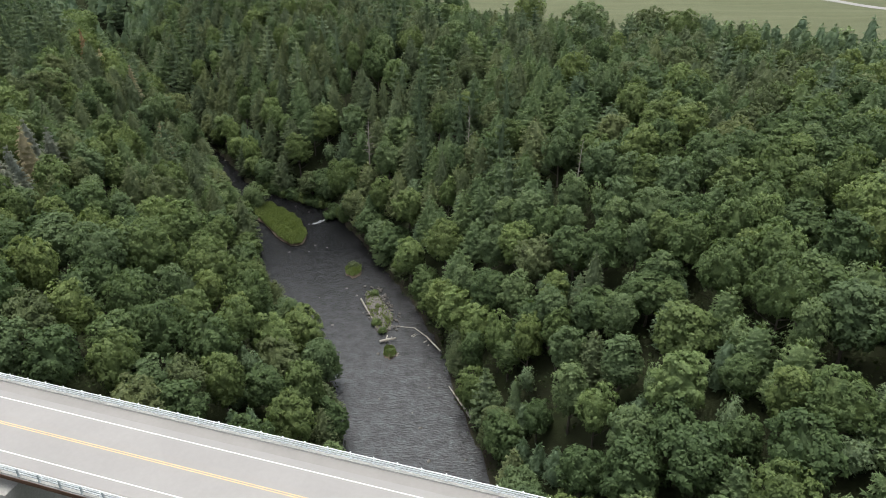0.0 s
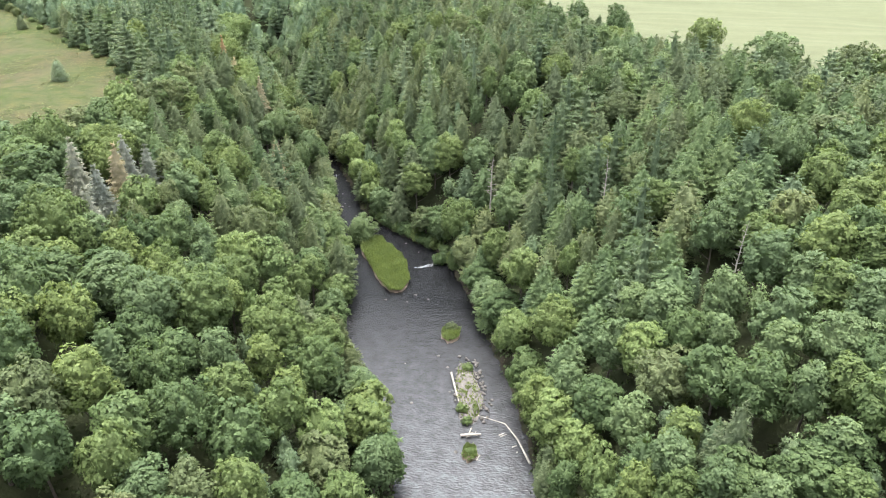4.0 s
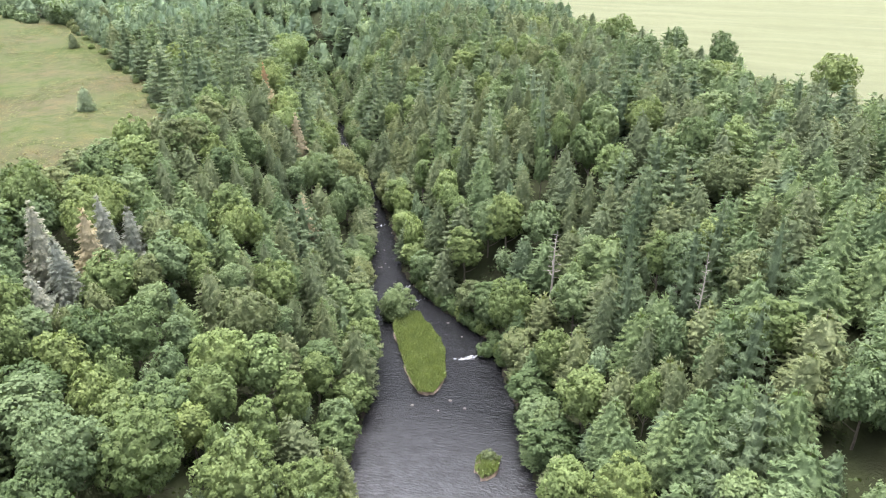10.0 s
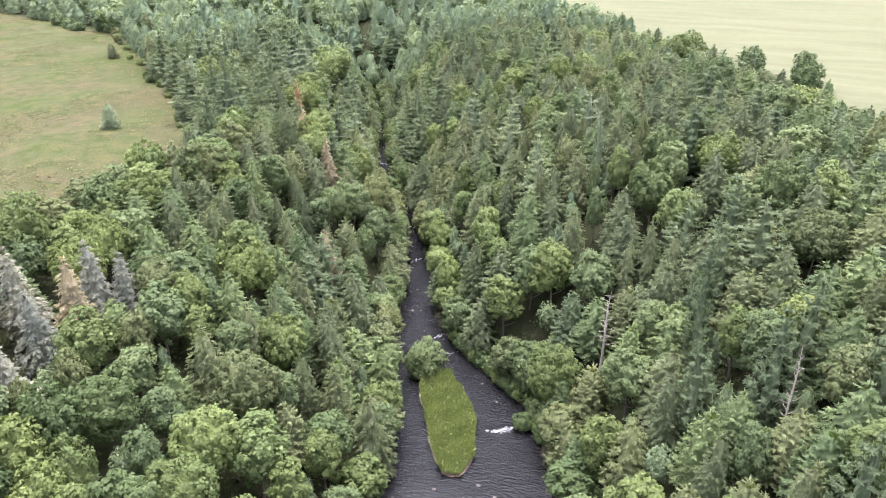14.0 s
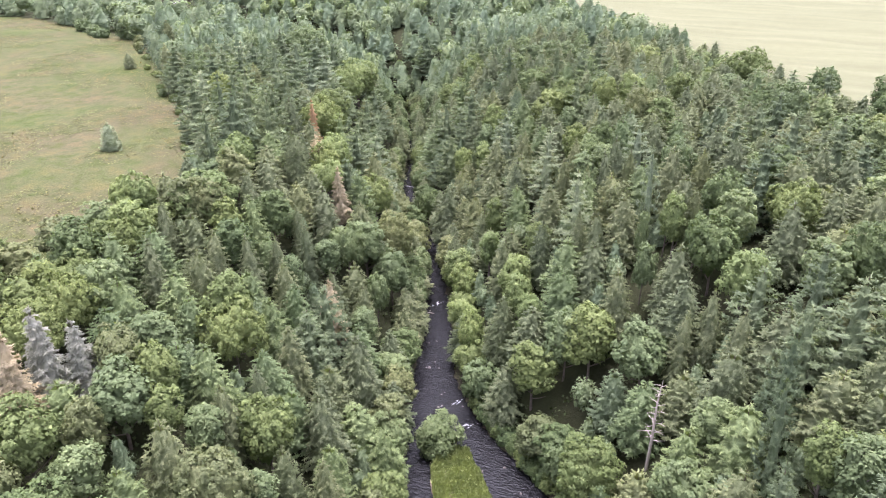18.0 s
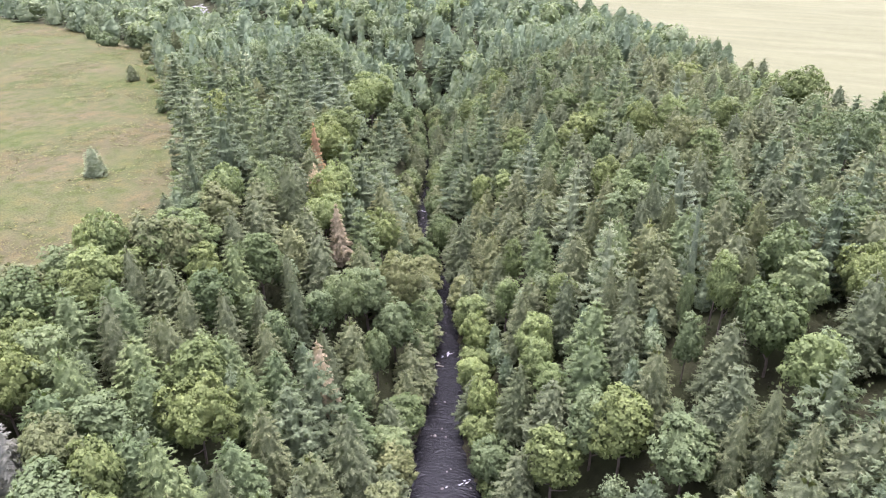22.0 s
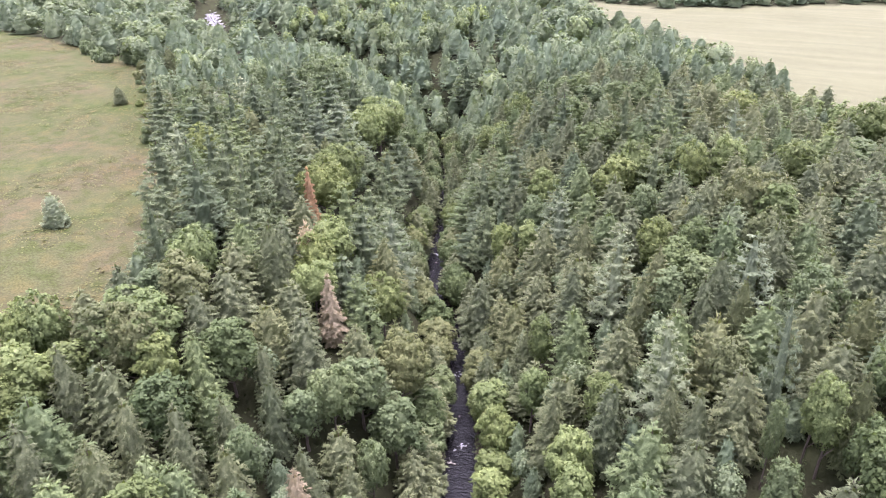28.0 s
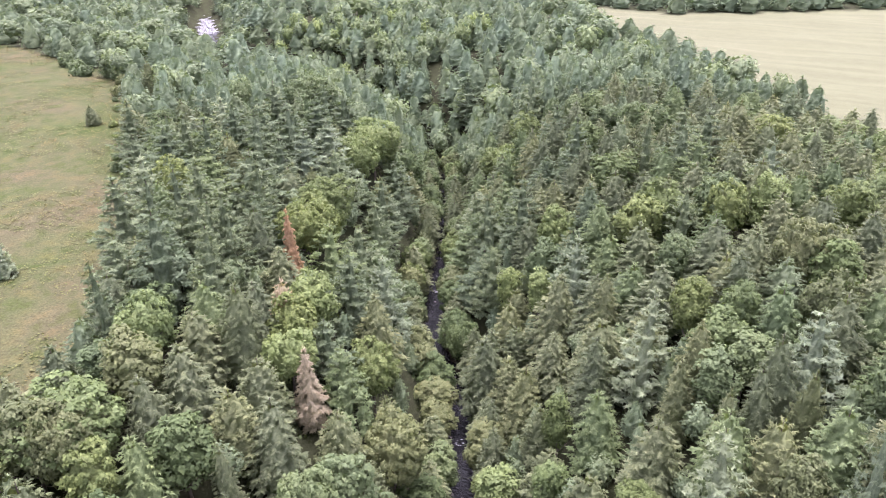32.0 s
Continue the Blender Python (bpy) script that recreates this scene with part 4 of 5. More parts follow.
plant("pine", -114.4, 305.2, 17.5, 5.2, PINE)
plant("maple", 4.0, 314.0, 14.2, 5.4, DEEP)
plant("pine", -183.2, 308.2, 17.5, 7.0, PINE)
plant("pine", -82.9, 314.7, 17.5, 4.0, PINE)
plant("cedar", -255.0, 321.2, 12.0, 4.1, OLIVE)
plant("maple", -158.6, 310.9, 15.0, 6.6, LIME)
plant("pine", -100.3, 320.0, 17.5, 5.2, PINE)
plant("maple", 3.9, 329.5, 13.9, 5.2, DEEP)
plant("maple", -10.9, 334.4, 13.8, 4.9, DEEP)
plant("maple", -162.7, 323.5, 17.3, 9.4, LIME)
plant("maple", -192.1, 330.3, 16.9, 8.9, ASH)
plant("maple", -32.6, 344.0, 16.0, 7.7, MAPLE)
plant("pine", -133.9, 364.9, 17.5, 5.7, PINE)
plant("pine", -175.5, 398.9, 17.5, 6.8, PINE)
plant("maple", -89.9, 414.9, 12.9, 3.9, DEEP)

plant("spruce", -100.8, 146.5, 16.0, 3.5, SPRUCE)
plant("spruce", -94.1, 149.7, 16.0, 3.5, TAN)
plant("spruce", -95.3, 155.3, 16.0, 3.5, SPRUCE)
plant("spruce", -93.3, 143.3, 14.0, 3.5, SPRUCE)
plant("spruce", -88.3, 134.2, 14.0, 3.5, SPRUCE)
plant("spruce", -93.4, 158.9, 14.0, 3.5, SPRUCE)
plant("maple", -15.1, 220.9, 13.0, 4.6, LIME)
plant("aspen", -54.6, 223.5, 13.0, 3.2, LIME)
plant("maple", -64.1, 221.5, 12.0, 3.6, LIME)
plant("spruce", -128.0, 255.5, 15.0, 2.2, RUST, 1, "dying rust-orange conifer among green trees")
plant("spruce", -103.0, 232.0, 12.8, 2.7, TAN, 1, "fading tan spruce with thin pinkish needles")
plant("maple", -64.6, 143.6, 14.0, 5.8, LIME)
plant("maple", -60.1, 148.7, 14.0, 5.2, LIME)
plant("maple", -32.0, 108.0, 13.0, 4.6, LIME)
plant("maple", -27.4, 115.0, 13.0, 4.4, MAPLE)
plant("maple", 6.8, 116.8, 11.0, 4.2, LIME)
plant("maple", 22.9, 81.4, 11.0, 3.8, LIME)
plant("maple", 35.2, 85.0, 13.0, 5.0, MAPLE)
plant("maple", 54.3, 78.0, 13.0, 5.0, ASH)
plant("pine", 8.0, 98.8, 12.0, 3.2, PINE)
plant("maple", -64.4, 123.1, 13.0, 4.8, MAPLE)
plant("maple", -10.1, 148.7, 12.0, 4.6, LIME)
plant("maple", -86.5, 180.2, 14.0, 6.2, MAPLE)
plant("maple", -119.1, 189.3, 13.0, 5.0, LIME)
plant("aspen", -69.8, 229.6, 11.0, 3.4, LIME)
plant("aspen", -50.9, 220.4, 11.0, 3.2, LIME)
plant("maple", 37.9, 67.1, 8.5, 3.0, DEEP)
plant("aspen", 36.0, 95.1, 8.5, 3.0, DEEP)
plant("maple", 30.7, 98.3, 8.5, 3.0, DEEP)
plant("aspen", 40.1, 76.3, 8.5, 3.0, DEEP)
plant("aspen", 12.1, 104.6, 8.5, 3.0, DEEP)
plant("maple", 15.5, 88.6, 8.5, 3.0, DEEP)
PLANTED += [(-121.5, 242.0, 3.0), (-100.5, 227.5, 3.0)]


def allowed(x, y):
    d, _ = river_gap(x, y)
    return (d > np.where(np.asarray(y) > 430, 3.0, 2.0)) & ~inside(MEADOW, x, y) & ~inside(CROP, x, y)


def mood(x, y):
    """Which kind of tree grows where: broadleaf by the bridge and in drifts, conifers up the gorge."""
    v = noise.noise(Vector((x * 0.022, y * 0.022, 3.1))) + 0.6 * noise.noise(Vector((x * 0.07, y * 0.07, 7.7)))
    return v + float(np.clip((190 - y) / 90, -0.45, 0.7))


def choose(x, y):
    v, u = mood(x, y), rng.uniform()
    rim = bool(inside(CROP, x + 16, y + 16)) or bool(inside(MEADOW, x - 9, y))
    v += 0.5 * rim
    if v > 0.30:
        kind = "maple" if u < 0.74 else "aspen" if u < 0.86 else "cedar"
    elif v > -0.1:
        kind = "maple" if u < 0.28 else "aspen" if u < 0.38 else "cedar" if u < 0.56 else "fir" if u < 0.76 else "hemlock"
    else:
        kind = "hemlock" if u < 0.38 else "fir" if u < 0.56 else "cedar" if u < 0.72 else "pine" if u < 0.88 else "maple"
    if -205 < x < -104 and 236 < y < 330 and rng.uniform() < 0.7:   # the pine stand by the meadow
        return "pine", rng.uniform(15.5, 20.5), rng.uniform(4.8, 6.6)
    lo, hi, a, b = {"maple": (13, 17, 4.3, 6.0), "aspen": (13, 16.5, 2.9, 3.8), "cedar": (11, 14, 3.4, 4.6), "hemlock": (13.5, 16.5, 3.9, 5.1), "fir": (13, 16, 3.8, 5.0), "pine": (16, 19.5, 4.4, 5.8)}[kind]
    return kind, rng.uniform(lo, hi) * (0.85 if rim else 1.0), rng.uniform(a, b)


def forest():
    """Spots between the marked trees, so that crowns meet: x, y, kind, height, crown radius."""
    cell, grid, found = 10.0, {}, []
    for x, y, r in PLANTED:
        grid.setdefault((int(x // cell), int(y // cell)), []).append((x, y, r))
    tries = np.concatenate([rng.uniform((-240, 28), (140, 420), (42000, 2)), rng.uniform((-760, 62), (380, 820), (26000, 2))])
    over_bridge = (tries[:, 1] - 59.5) + 0.3057 * (tries[:, 0] + 30) < 10
    ok = allowed(tries[:, 0], tries[:, 1]) & ~over_bridge
    order = np.arange(len(tries))[ok]
    for at, (x, y) in zip(order, tries[ok]):
        far = near_path(x, y)
        kind, h, r = choose(x, y)
        if 31000 < at < 42000:   # saplings in the gaps
            kind, h, r = ("hemlock", "aspen", "cedar")[at % 3], rng.uniform(6, 9.5), rng.uniform(1.8, 2.5)
        if far > 190:
            r *= 1.25 + min(0.8, (far - 190) / 350)
        open_side = x > 0.68 * y + 25 or (x < -0.68 * y - 25 and y - 150 < 0.42 * (-30 - x))
        if open_side:
            r *= 1.5
        i0, j0 = int(x // cell), int(y // cell)
        if all(math.hypot(x - a, y - b) > 0.605 * (r + q) for i in (-1, 0, 1) for j in (-1, 0, 1) for a, b, q in grid.get((i0 + i, j0 + j), ())):
            grid.setdefault((i0, j0), []).append((x, y, r))
            found.append((far, x, y, kind, h, r))
    return sorted(found)


def bank_row():
    """Trees that lean over the water from both banks."""
    for (ax, ay, aw), (bx, by, bw) in zip(RIVER[3:20], RIVER[4:21]):
        ln = math.hypot(bx - ax, by - ay)
        dx, dy = (bx - ax) / ln, (by - ay) / ln
        for k in range(int(ln / 3.4)):
            s, w = (k + rng.uniform(0.2, 0.8)) / int(ln / 3.4), aw + (bw - aw) * k * 3.4 / ln
            for side in (-1, 1):
                off = w + (rng.uniform(1.2, 2.4) if ay < 200 else rng.uniform(0.9, 2.0))
                x, y = ax + (bx - ax) * s + dy * side * off, ay + (by - ay) * s - dx * side * off
                if float(river_gap(x, y)[0]) < 0.25 or y < 70 or any(math.hypot(x - a, y - b) < 0.42 * r + 1.4 for a, b, r in PLANTED):
                    continue
                u = rng.uniform()
                if u < 0.55:
                    plant("maple", x, y, rng.uniform(12, 15.5), rng.uniform(3.9, 5.2), (MAPLE, DEEP, DEEP, OLIVE, ASH)[int(rng.integers(5))], sunk=2.4)
                elif u < 0.85:
                    plant("hemlock", x, y, rng.uniform(12, 15.5), rng.uniform(3.6, 4.6), FIR if y < 190 else HEMLOCK, form=0, sunk=0.8)
                else:
                    plant("cedar", x, y, rng.uniform(9, 12), rng.uniform(2.6, 3.3))


LIFT[0] = 0.93
bank_row()
far_spots = []
NEXT = {"hemlock": "fir", "fir": "cedar", "cedar": "pine", "pine": "hemlock", "maple": "beech", "beech": "aspen", "aspen": "maple"}
for far, x, y, kind, h, r in forest():
    if h > 10.1:   # the next kind of its sort where there are many already
        for _ in range(4):
            if counts.get(kind, 0) >= 292:
                kind = NEXT[kind]
    if counts.get(kind, 0) >= 292 or far > 140 or h < 10.1:
        far_spots.append((x, y, kind, h, r))
        continue
    t = rng.uniform()
    tone = None
    if kind in ("maple", "beech"):
        # mostly DEEP right of the river by the bridge: shade put into the tone
        tone = LIME if t < 0.05 else DEEP if t < (0.9 if y < 112 and x > 4 else 0.62 if y < 150 else 0.36) else ASH if t < (0.66 if y < 150 else 0.52) else OLIVE if t < 0.70 else MAPLE
    elif kind == "aspen":
        tone = (DEEP if t < 0.6 else MAPLE) if h < 10.1 else MAPLE if t < 0.3 else LIME if t < 0.34 else ASH
    elif kind == "hemlock":
        tone = CEDAR if t < 0.25 else HEMLOCK
    elif kind == "pine":
        tone = SILVER if t < 0.14 else FIR if t < 0.34 else PINE
    elif kind == "fir":
        tone = FIR if t < 0.6 else PINE if t < 0.8 else CEDAR
    if kind in ("hemlock", "cedar") and y < 185 + 30 * math.sin(x * 0.05) and t < 0.8:
        tone = FIR
    plant(kind, x, y, h, r, tone)

for x, y in ((35.7, 100.2), (26.7, 99.5), (33.5, 97.5)):
    plant("maple", x, y, 11.5, 4.4, DEEP)


def woods(spots):
    """Distant woodland as one sheet of simple crowns."""
    lo = {"maple": [leafy_shape(81 + k, lobes=34, leaves=238, leaf=0.7, nu=12, nv=8) for k in range(3)],
          "cone": [conifer_shape(91 + k, h=14, r=3.6, power=0.5, boughs=52, twigs=5, core_wide=0.72, nu=10, nv=8) for k in range(3)],
          "pine": [conifer_shape(95 + k, h=17, r=4.4, power=0.46, rise=0.3, boughs=40, twigs=7, whorls=8, core_wide=0.6, lift=0.3, ridge=0.2, nu=10, nv=8) for k in range(2)]}
    hi = {"maple": [leafy_shape(81 + k, lobes=60, leaves=780, leaf=0.46, nu=16, nv=10) for k in range(3)],
          "cone": [conifer_shape(91 + k, h=14, r=3.6, power=0.5, boughs=90, twigs=9, core_wide=0.72, nu=13, nv=12, long=0.85) for k in range(3)],
          "pine": [conifer_shape(95 + k, h=17, r=4.4, power=0.5, rise=0.35, boughs=60, twigs=11, whorls=9, core_wide=0.6, lift=0.3, ridge=0.2, nu=13, nv=12, long=0.85) for k in range(2)]}
    vs, fs, ts, ns, at = [], [], [], [], 0
    for x, y, kind, h, r in spots:
        key = "maple" if kind in ("maple", "beech", "aspen") else "pine" if kind == "pine" else "cone"
        v, f, nn = (hi if near_path(x, y) < 160 else lo)[key][int(rng.integers(len(lo[key])))]
        if key != "maple" and near_path(x, y) > 165:
            h = h * rng.uniform(0.72, 0.95)
        if key != "maple":
            r *= 1.08
        a, s, b = rng.uniform(0, 6.28), h / v[:, 2].max(), r / np.abs(v[:, 0]).max()
        c, q = math.cos(a) * b, math.sin(a) * b
        w = np.stack([v[:, 0] * c - v[:, 1] * q + x, v[:, 0] * q + v[:, 1] * c + y, v[:, 2] * s + float(land(x, y))], -1)
        vs.append(w)
        ns.append(np.stack([nn[:, 0] * math.cos(a) - nn[:, 1] * math.sin(a), nn[:, 0] * math.sin(a) + nn[:, 1] * math.cos(a), nn[:, 2]], -1))
        fs.append(f + at)
        at += len(v)
        tone = {"maple": rng.uniform(0.5, 1.0), "beech": rng.uniform(0.4, 0.8), "aspen": rng.uniform(0.4, 0.8), "cedar": rng.uniform(0.3, 0.7), "hemlock": rng.uniform(0.2, 0.6), "fir": rng.uniform(0.2, 0.6), "pine": rng.uniform(0.0, 0.3)}[kind]
        ts.append(np.full(len(v), tone))
    me = quads("distant_woods", np.concatenate(vs), np.concatenate(fs), WOODS, np.concatenate(ts), True, np.concatenate(ns))
    tagged(new("distant_woods", me), "dense mixed woodland covering the far slopes of the gorge", "woods", kind="stuff")


for _ in range(260):   # firs on the far bank, where the valley bends away
    x, y = rng.uniform(-345, -205), rng.uniform(418, 478)
    if allowed(x, y):
        far_spots.append((x, y, ("fir", "hemlock", "maple")[int(rng.integers(3))], rng.uniform(11, 15), rng.uniform(3.4, 4.8)))
woods(far_spots)


def undergrowth():
    """Saplings and brush on the forest floor, one sheet of small leaves."""
    p = rng.uniform((-235, 34), (110, 400), (24000, 2))
    q = rng.uniform((-190, 70), (20, 400), (60000, 2))
    dq, _ = river_gap(q[:, 0], q[:, 1])
    p = np.concatenate([p, q[(dq > -0.3) & (dq < 4.0)]])
    d, _ = river_gap(p[:, 0], p[:, 1])
    p = p[(d > -0.3) & ~inside(MEADOW, p[:, 0], p[:, 1]) & ~inside(CROP, p[:, 0], p[:, 1])]
    n = 6
    d, _ = river_gap(p[:, 0], p[:, 1])
    r = rng.uniform(0.5, 1.4, len(p)) * np.where(d < 4, 1.35, 1.0)
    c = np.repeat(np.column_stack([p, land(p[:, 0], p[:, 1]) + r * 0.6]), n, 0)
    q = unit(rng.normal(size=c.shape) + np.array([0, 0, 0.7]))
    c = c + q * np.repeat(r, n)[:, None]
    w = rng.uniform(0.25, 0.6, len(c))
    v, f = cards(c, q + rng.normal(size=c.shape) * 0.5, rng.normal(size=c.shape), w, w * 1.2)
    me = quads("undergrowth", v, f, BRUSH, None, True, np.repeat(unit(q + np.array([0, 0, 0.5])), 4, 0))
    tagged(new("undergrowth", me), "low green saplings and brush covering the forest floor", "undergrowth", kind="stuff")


undergrowth()


# ---- the river's islands, stones and drift ----
# also colours the far cards that stand in for reflected sky
FOAM_AND_GLINT = plain("white_foam_and_glint", (0.30, 0.31, 0.33), 0.8, 0, 0.1, 4.0)


def mound(outline, top, skirt=-0.3):
    """A low rounded island over an outline of points."""
    o = np.array(outline, float)
    mid = o.mean(0)
    dense = []
    for a, b in zip(o, np.roll(o, -1, 0)):
        dense += [a + (b - a) * k / 4 for k in range(4)]
    o = np.array(dense)
    o = (np.roll(o, 1, 0) + 2 * o + np.roll(o, -1, 0)) / 4
    o = o + rng.normal(size=o.shape) * 0.15
    rings = [(1.06, skirt), (1.0, 0.05), (0.85, top * 0.6), (0.55, top), (0.2, top * 1.05), (0.02, top * 1.05)]
    v = np.concatenate([np.column_stack([mid + (o - mid) * k, np.full(len(o), z) + (rng.normal(size=len(o)) * 0.06 if z > 0 else 0)]) for k, z in rings])
    n = len(o)
    f = [(r * n + i, r * n + (i + 1) % n, (r + 1) * n + (i + 1) % n, (r + 1) * n + i) for r in range(len(rings) - 1) for i in range(n)]
    return v, np.array(f)


def blades(outline, count, z, tall, spread=0.5, w=0.14):
    """Upright grass blades inside an outline."""
    o = np.array(outline, float)
    p = rng.uniform(o.min(0), o.max(0), (count * 3, 2))
    p = p[inside([tuple(q) for q in outline], p[:, 0], p[:, 1])][:count]
    hgt = tall * rng.uniform(0.55, 1.2, len(p)) * (0.75 + 0.5 * np.sin(p[:, 0] * 0.9) * np.cos(p[:, 1] * 0.7))
    lean = rng.normal(size=(len(p), 3)) * spread
    lean[:, 2] = 1
    c = np.column_stack([p, np.full(len(p), z) + hgt * 0.45])
    return cards(c, rng.normal(size=(len(p), 3)) * (1, 1, 0.3), lean, w * rng.uniform(0.7, 1.4, len(p)) * 2.2, hgt, 0.1)


def island(name, outline, top, count, tall, label, soil, tone):
    root = new(name)
    part("bank", mound(outline, top), soil, root, smooth=True)
    tagged(part("grass", blades(outline, count, top * 0.85, tall), tone, root), kind="stuff")
    tagged(root, label, "river island", kind="thing")


MUD = plain("wet_mud_and_pebbles", (0.16, 0.12, 0.09), 0.8, 0, 0.35, 1.5, 0.5)
island("grassy_island", [(-57.5, 198), (-53, 199.5), (-47, 194), (-42.5, 188.5), (-38.8, 179), (-39.2, 173.6), (-42.2, 172.8), (-46.5, 177.5), (-52, 185.5), (-56.5, 192)],
       0.7, 22000, 1.5, "long river island covered in tall yellow-green grass", MUD, SEDGE)
island("sedge_islet", [(-25.6, 159.5), (-23.6, 162), (-21.4, 161.4), (-21.2, 157.5), (-22.8, 155), (-24.8, 156.6)], 0.45, 700, 1.2,
       "small pebbly islet with a clump of tall green sedge", MUD, SEDGE)
island("gravel_bar", [(-19.2, 149), (-16.5, 148.5), (-14.2, 143), (-11.6, 138), (-11.8, 131.5), (-14.5, 131), (-16.6, 136), (-18.2, 142)], 0.35, 420, 0.9,
       "pale cobble gravel bar with tufts of green grass", STONE, SEDGE)
island("tail_islet", [(-12.6, 124.6), (-10.6, 124.8), (-10.0, 122.3), (-11.2, 120.9), (-12.7, 122)], 0.5, 420, 1.1, "tiny islet topped with dense green sedge", MUD, SEDGE)


def shrub(x, y, z, r, tall, tone, label, cards_per=34, name="shrub", group="shrubs"):
    root = new(name)
    root.matrix_basis = pose(x, y, z, 0, 0, rng.uniform(0, 360))
    seed = int(rng.integers(1e6))
    part("stem", merge([tube([(0, 0, -0.4), (0.1 * a, 0.1 * b, tall * 0.3), (r * 0.4 * a, r * 0.4 * b, tall * 0.6)], (0.06, 0.04, 0.01), 5) for a, b in ((1, 0), (-0.5, 0.8), (-0.5, -0.8))]), BARK, root)
    part("foliage", leafy_shape(seed, r, tall * 1.3, -0.3 * tall, 40, cards_per * 26, 0.6 * math.sqrt(34 / cards_per), 12, 7), tone, root)
    return tagged(root, label, "shrub", group, "thing")


for x, y, r, tall in ((-23.4, 160.2, 1.6, 2.0), (-16.8, 147.0, 1.5, 1.2), (-15.2, 134.2, 1.5, 1.4), (-13.6, 131.0, 1.3, 1.2), (-11.4, 123.2, 1.2, 1.2)):
    shrub(x, y, 0.3, r, tall, OLIVE if y > 150 else MAPLE, "low green willow shrub on a river islet", group="shrubs on the islets")
shrub(-58.3, 197.6, 0.2, 5.0, 9.0, ASH, "tall grey-green willow bush at the head of the grassy island", 150, name="bush", group="bank bushes")
shrub(-33.5, 190.5, 0.2, 2.6, 3.0, DEEP, "leafy green bush leaning out over the dark water", name="bush", group="bank bushes")


for k in range(16):   # bushes that hide the foot of the right bank, across from the island
    x, y = -31.5 - 29.5 * k / 15, 187.0 + 27.0 * k / 15
    for _ in range(12):
        gap = [float(river_gap(x + a, y + b)[0]) for a, b in ((0, 0), (0.5, 0), (0, 0.5))]
        x, y = x + (gap[1] - gap[0]) * 2 * (0.7 - gap[0]), y + (gap[2] - gap[0]) * 2 * (0.7 - gap[0])
    shrub(x, y, 0.2, rng.uniform(2.0, 2.8), rng.uniform(3.2, 4.6), (DEEP, MAPLE, DEEP)[k % 3], "leafy green bush on the river bank", 60, name="bush", group="bank bushes")


def log(points, radii, label, name="fallen_log"):
    root = new(name)
    part("stem", tube(points, radii, 7), DEADWOOD, root, smooth=True)
    a, b = np.array(points[0]), np.array(points[-1])
    d = unit(b - a)
    twigs = []
    for k in range(4):
        s = a + (b - a) * rng.uniform(0.35, 0.9)
        o = unit(np.cross(d, (0, 0, 1)) * rng.choice((-1, 1)) + d * 0.5 + np.array([0, 0, 0.4])) * rng.uniform(0.5, 1.3)
        twigs.append(tube([s, s + o * 0.6, s + o], (radii[-1] * 0.6, radii[-1] * 0.35, 0.01), 5))
    part("branches", merge(twigs), DEADWOOD, root)
    tagged(root, label, "log", "drift logs in the river", "thing")


log([(-19.9, 144.8, 0.35), (-18.2, 140.6, 0.4), (-16.4, 136.4, 0.3)], (0.24, 0.2, 0.12), "long bleached drift log lying along the gravel bar")
log([(-13.9, 126.9, 0.5), (-12.2, 127.5, 0.6), (-10.4, 128.2, 0.5)], (0.30, 0.26, 0.18), "short thick white drift log stranded on an islet")
log([(-12.4, 129.4, 0.4), (-12.7, 126.6, 0.5)], (0.14, 0.08), "thin white branch crossing a drift log")
log([(-9.6, 123.2, 0.1), (-9.9, 121.4, 0.5)], (0.12, 0.06), "short pale branch caught at an islet")
log([(-12.2, 133.0, 0.6), (-6.4, 131.4, 1.0), (-3.6, 127.5, 1.4), (-0.6, 121.5, 2.0)], (0.05, 0.10, 0.15, 0.2), "fallen grey tree reaching from the bank over the water", "fallen_tree")
log([(1.2, 112.0, 0.2), (3.4, 106.0, 0.9), (5.6, 100.2, 1.6)], (0.10, 0.2, 0.26), "bleached fallen trunk leaning into the river", "fallen_tree")
log([(-82.2, 238.4, 0.15), (-83.8, 238.0, 0.2)], (0.10, 0.07), "small pale log lodged in the narrow channel")


def pebble(seed):
    g = np.random.default_rng(seed)
    v, f = ball((0, 0, 0), 0.3, 0.24, 0.16, 7, 4)
    return v * (1 + g.normal(size=(len(v), 1)) * 0.1), f


ROCKS = [quads("rock", *pebble(k), STONE, smooth=True) for k in range(4)]
bar = [(-20, 151), (-15.5, 150.5), (-12.5, 143), (-9.8, 138), (-10.2, 131), (-14.5, 130.5), (-17.2, 136)]
n = 0
while n < 220:
    if n < 150:
        x, y = rng.uniform(-20, -9.5), rng.uniform(130, 151)
        if not inside(bar, np.array([x]), np.array([y]))[0]:
            continue
        z, size = 0.22, rng.uniform(0.7, 1.6)
    else:
        k = rng.integers(3, 19)
        u, across = rng.uniform(), rng.uniform(-0.9, 0.9)
        (ax, ay, aw), (bx, by, bw) = RIVER[k], RIVER[k + 1]
        x, y = ax + (bx - ax) * u + aw * across, ay + (by - ay) * u
        if float(river_gap(x, y)[0]) > -0.3:
            continue
        z, size = 0.0, rng.uniform(0.6, 1.5)
    rock = new("river_stone", ROCKS[n % 4])
    rock.matrix_basis = pose(x, y, z, 0, 0, rng.uniform(0, 360))
    rock.scale = (size, size, size)
    tagged(rock, "rounded grey-brown cobble in the shallow river", "stone", "cobbles of the river", "thing")
    n += 1


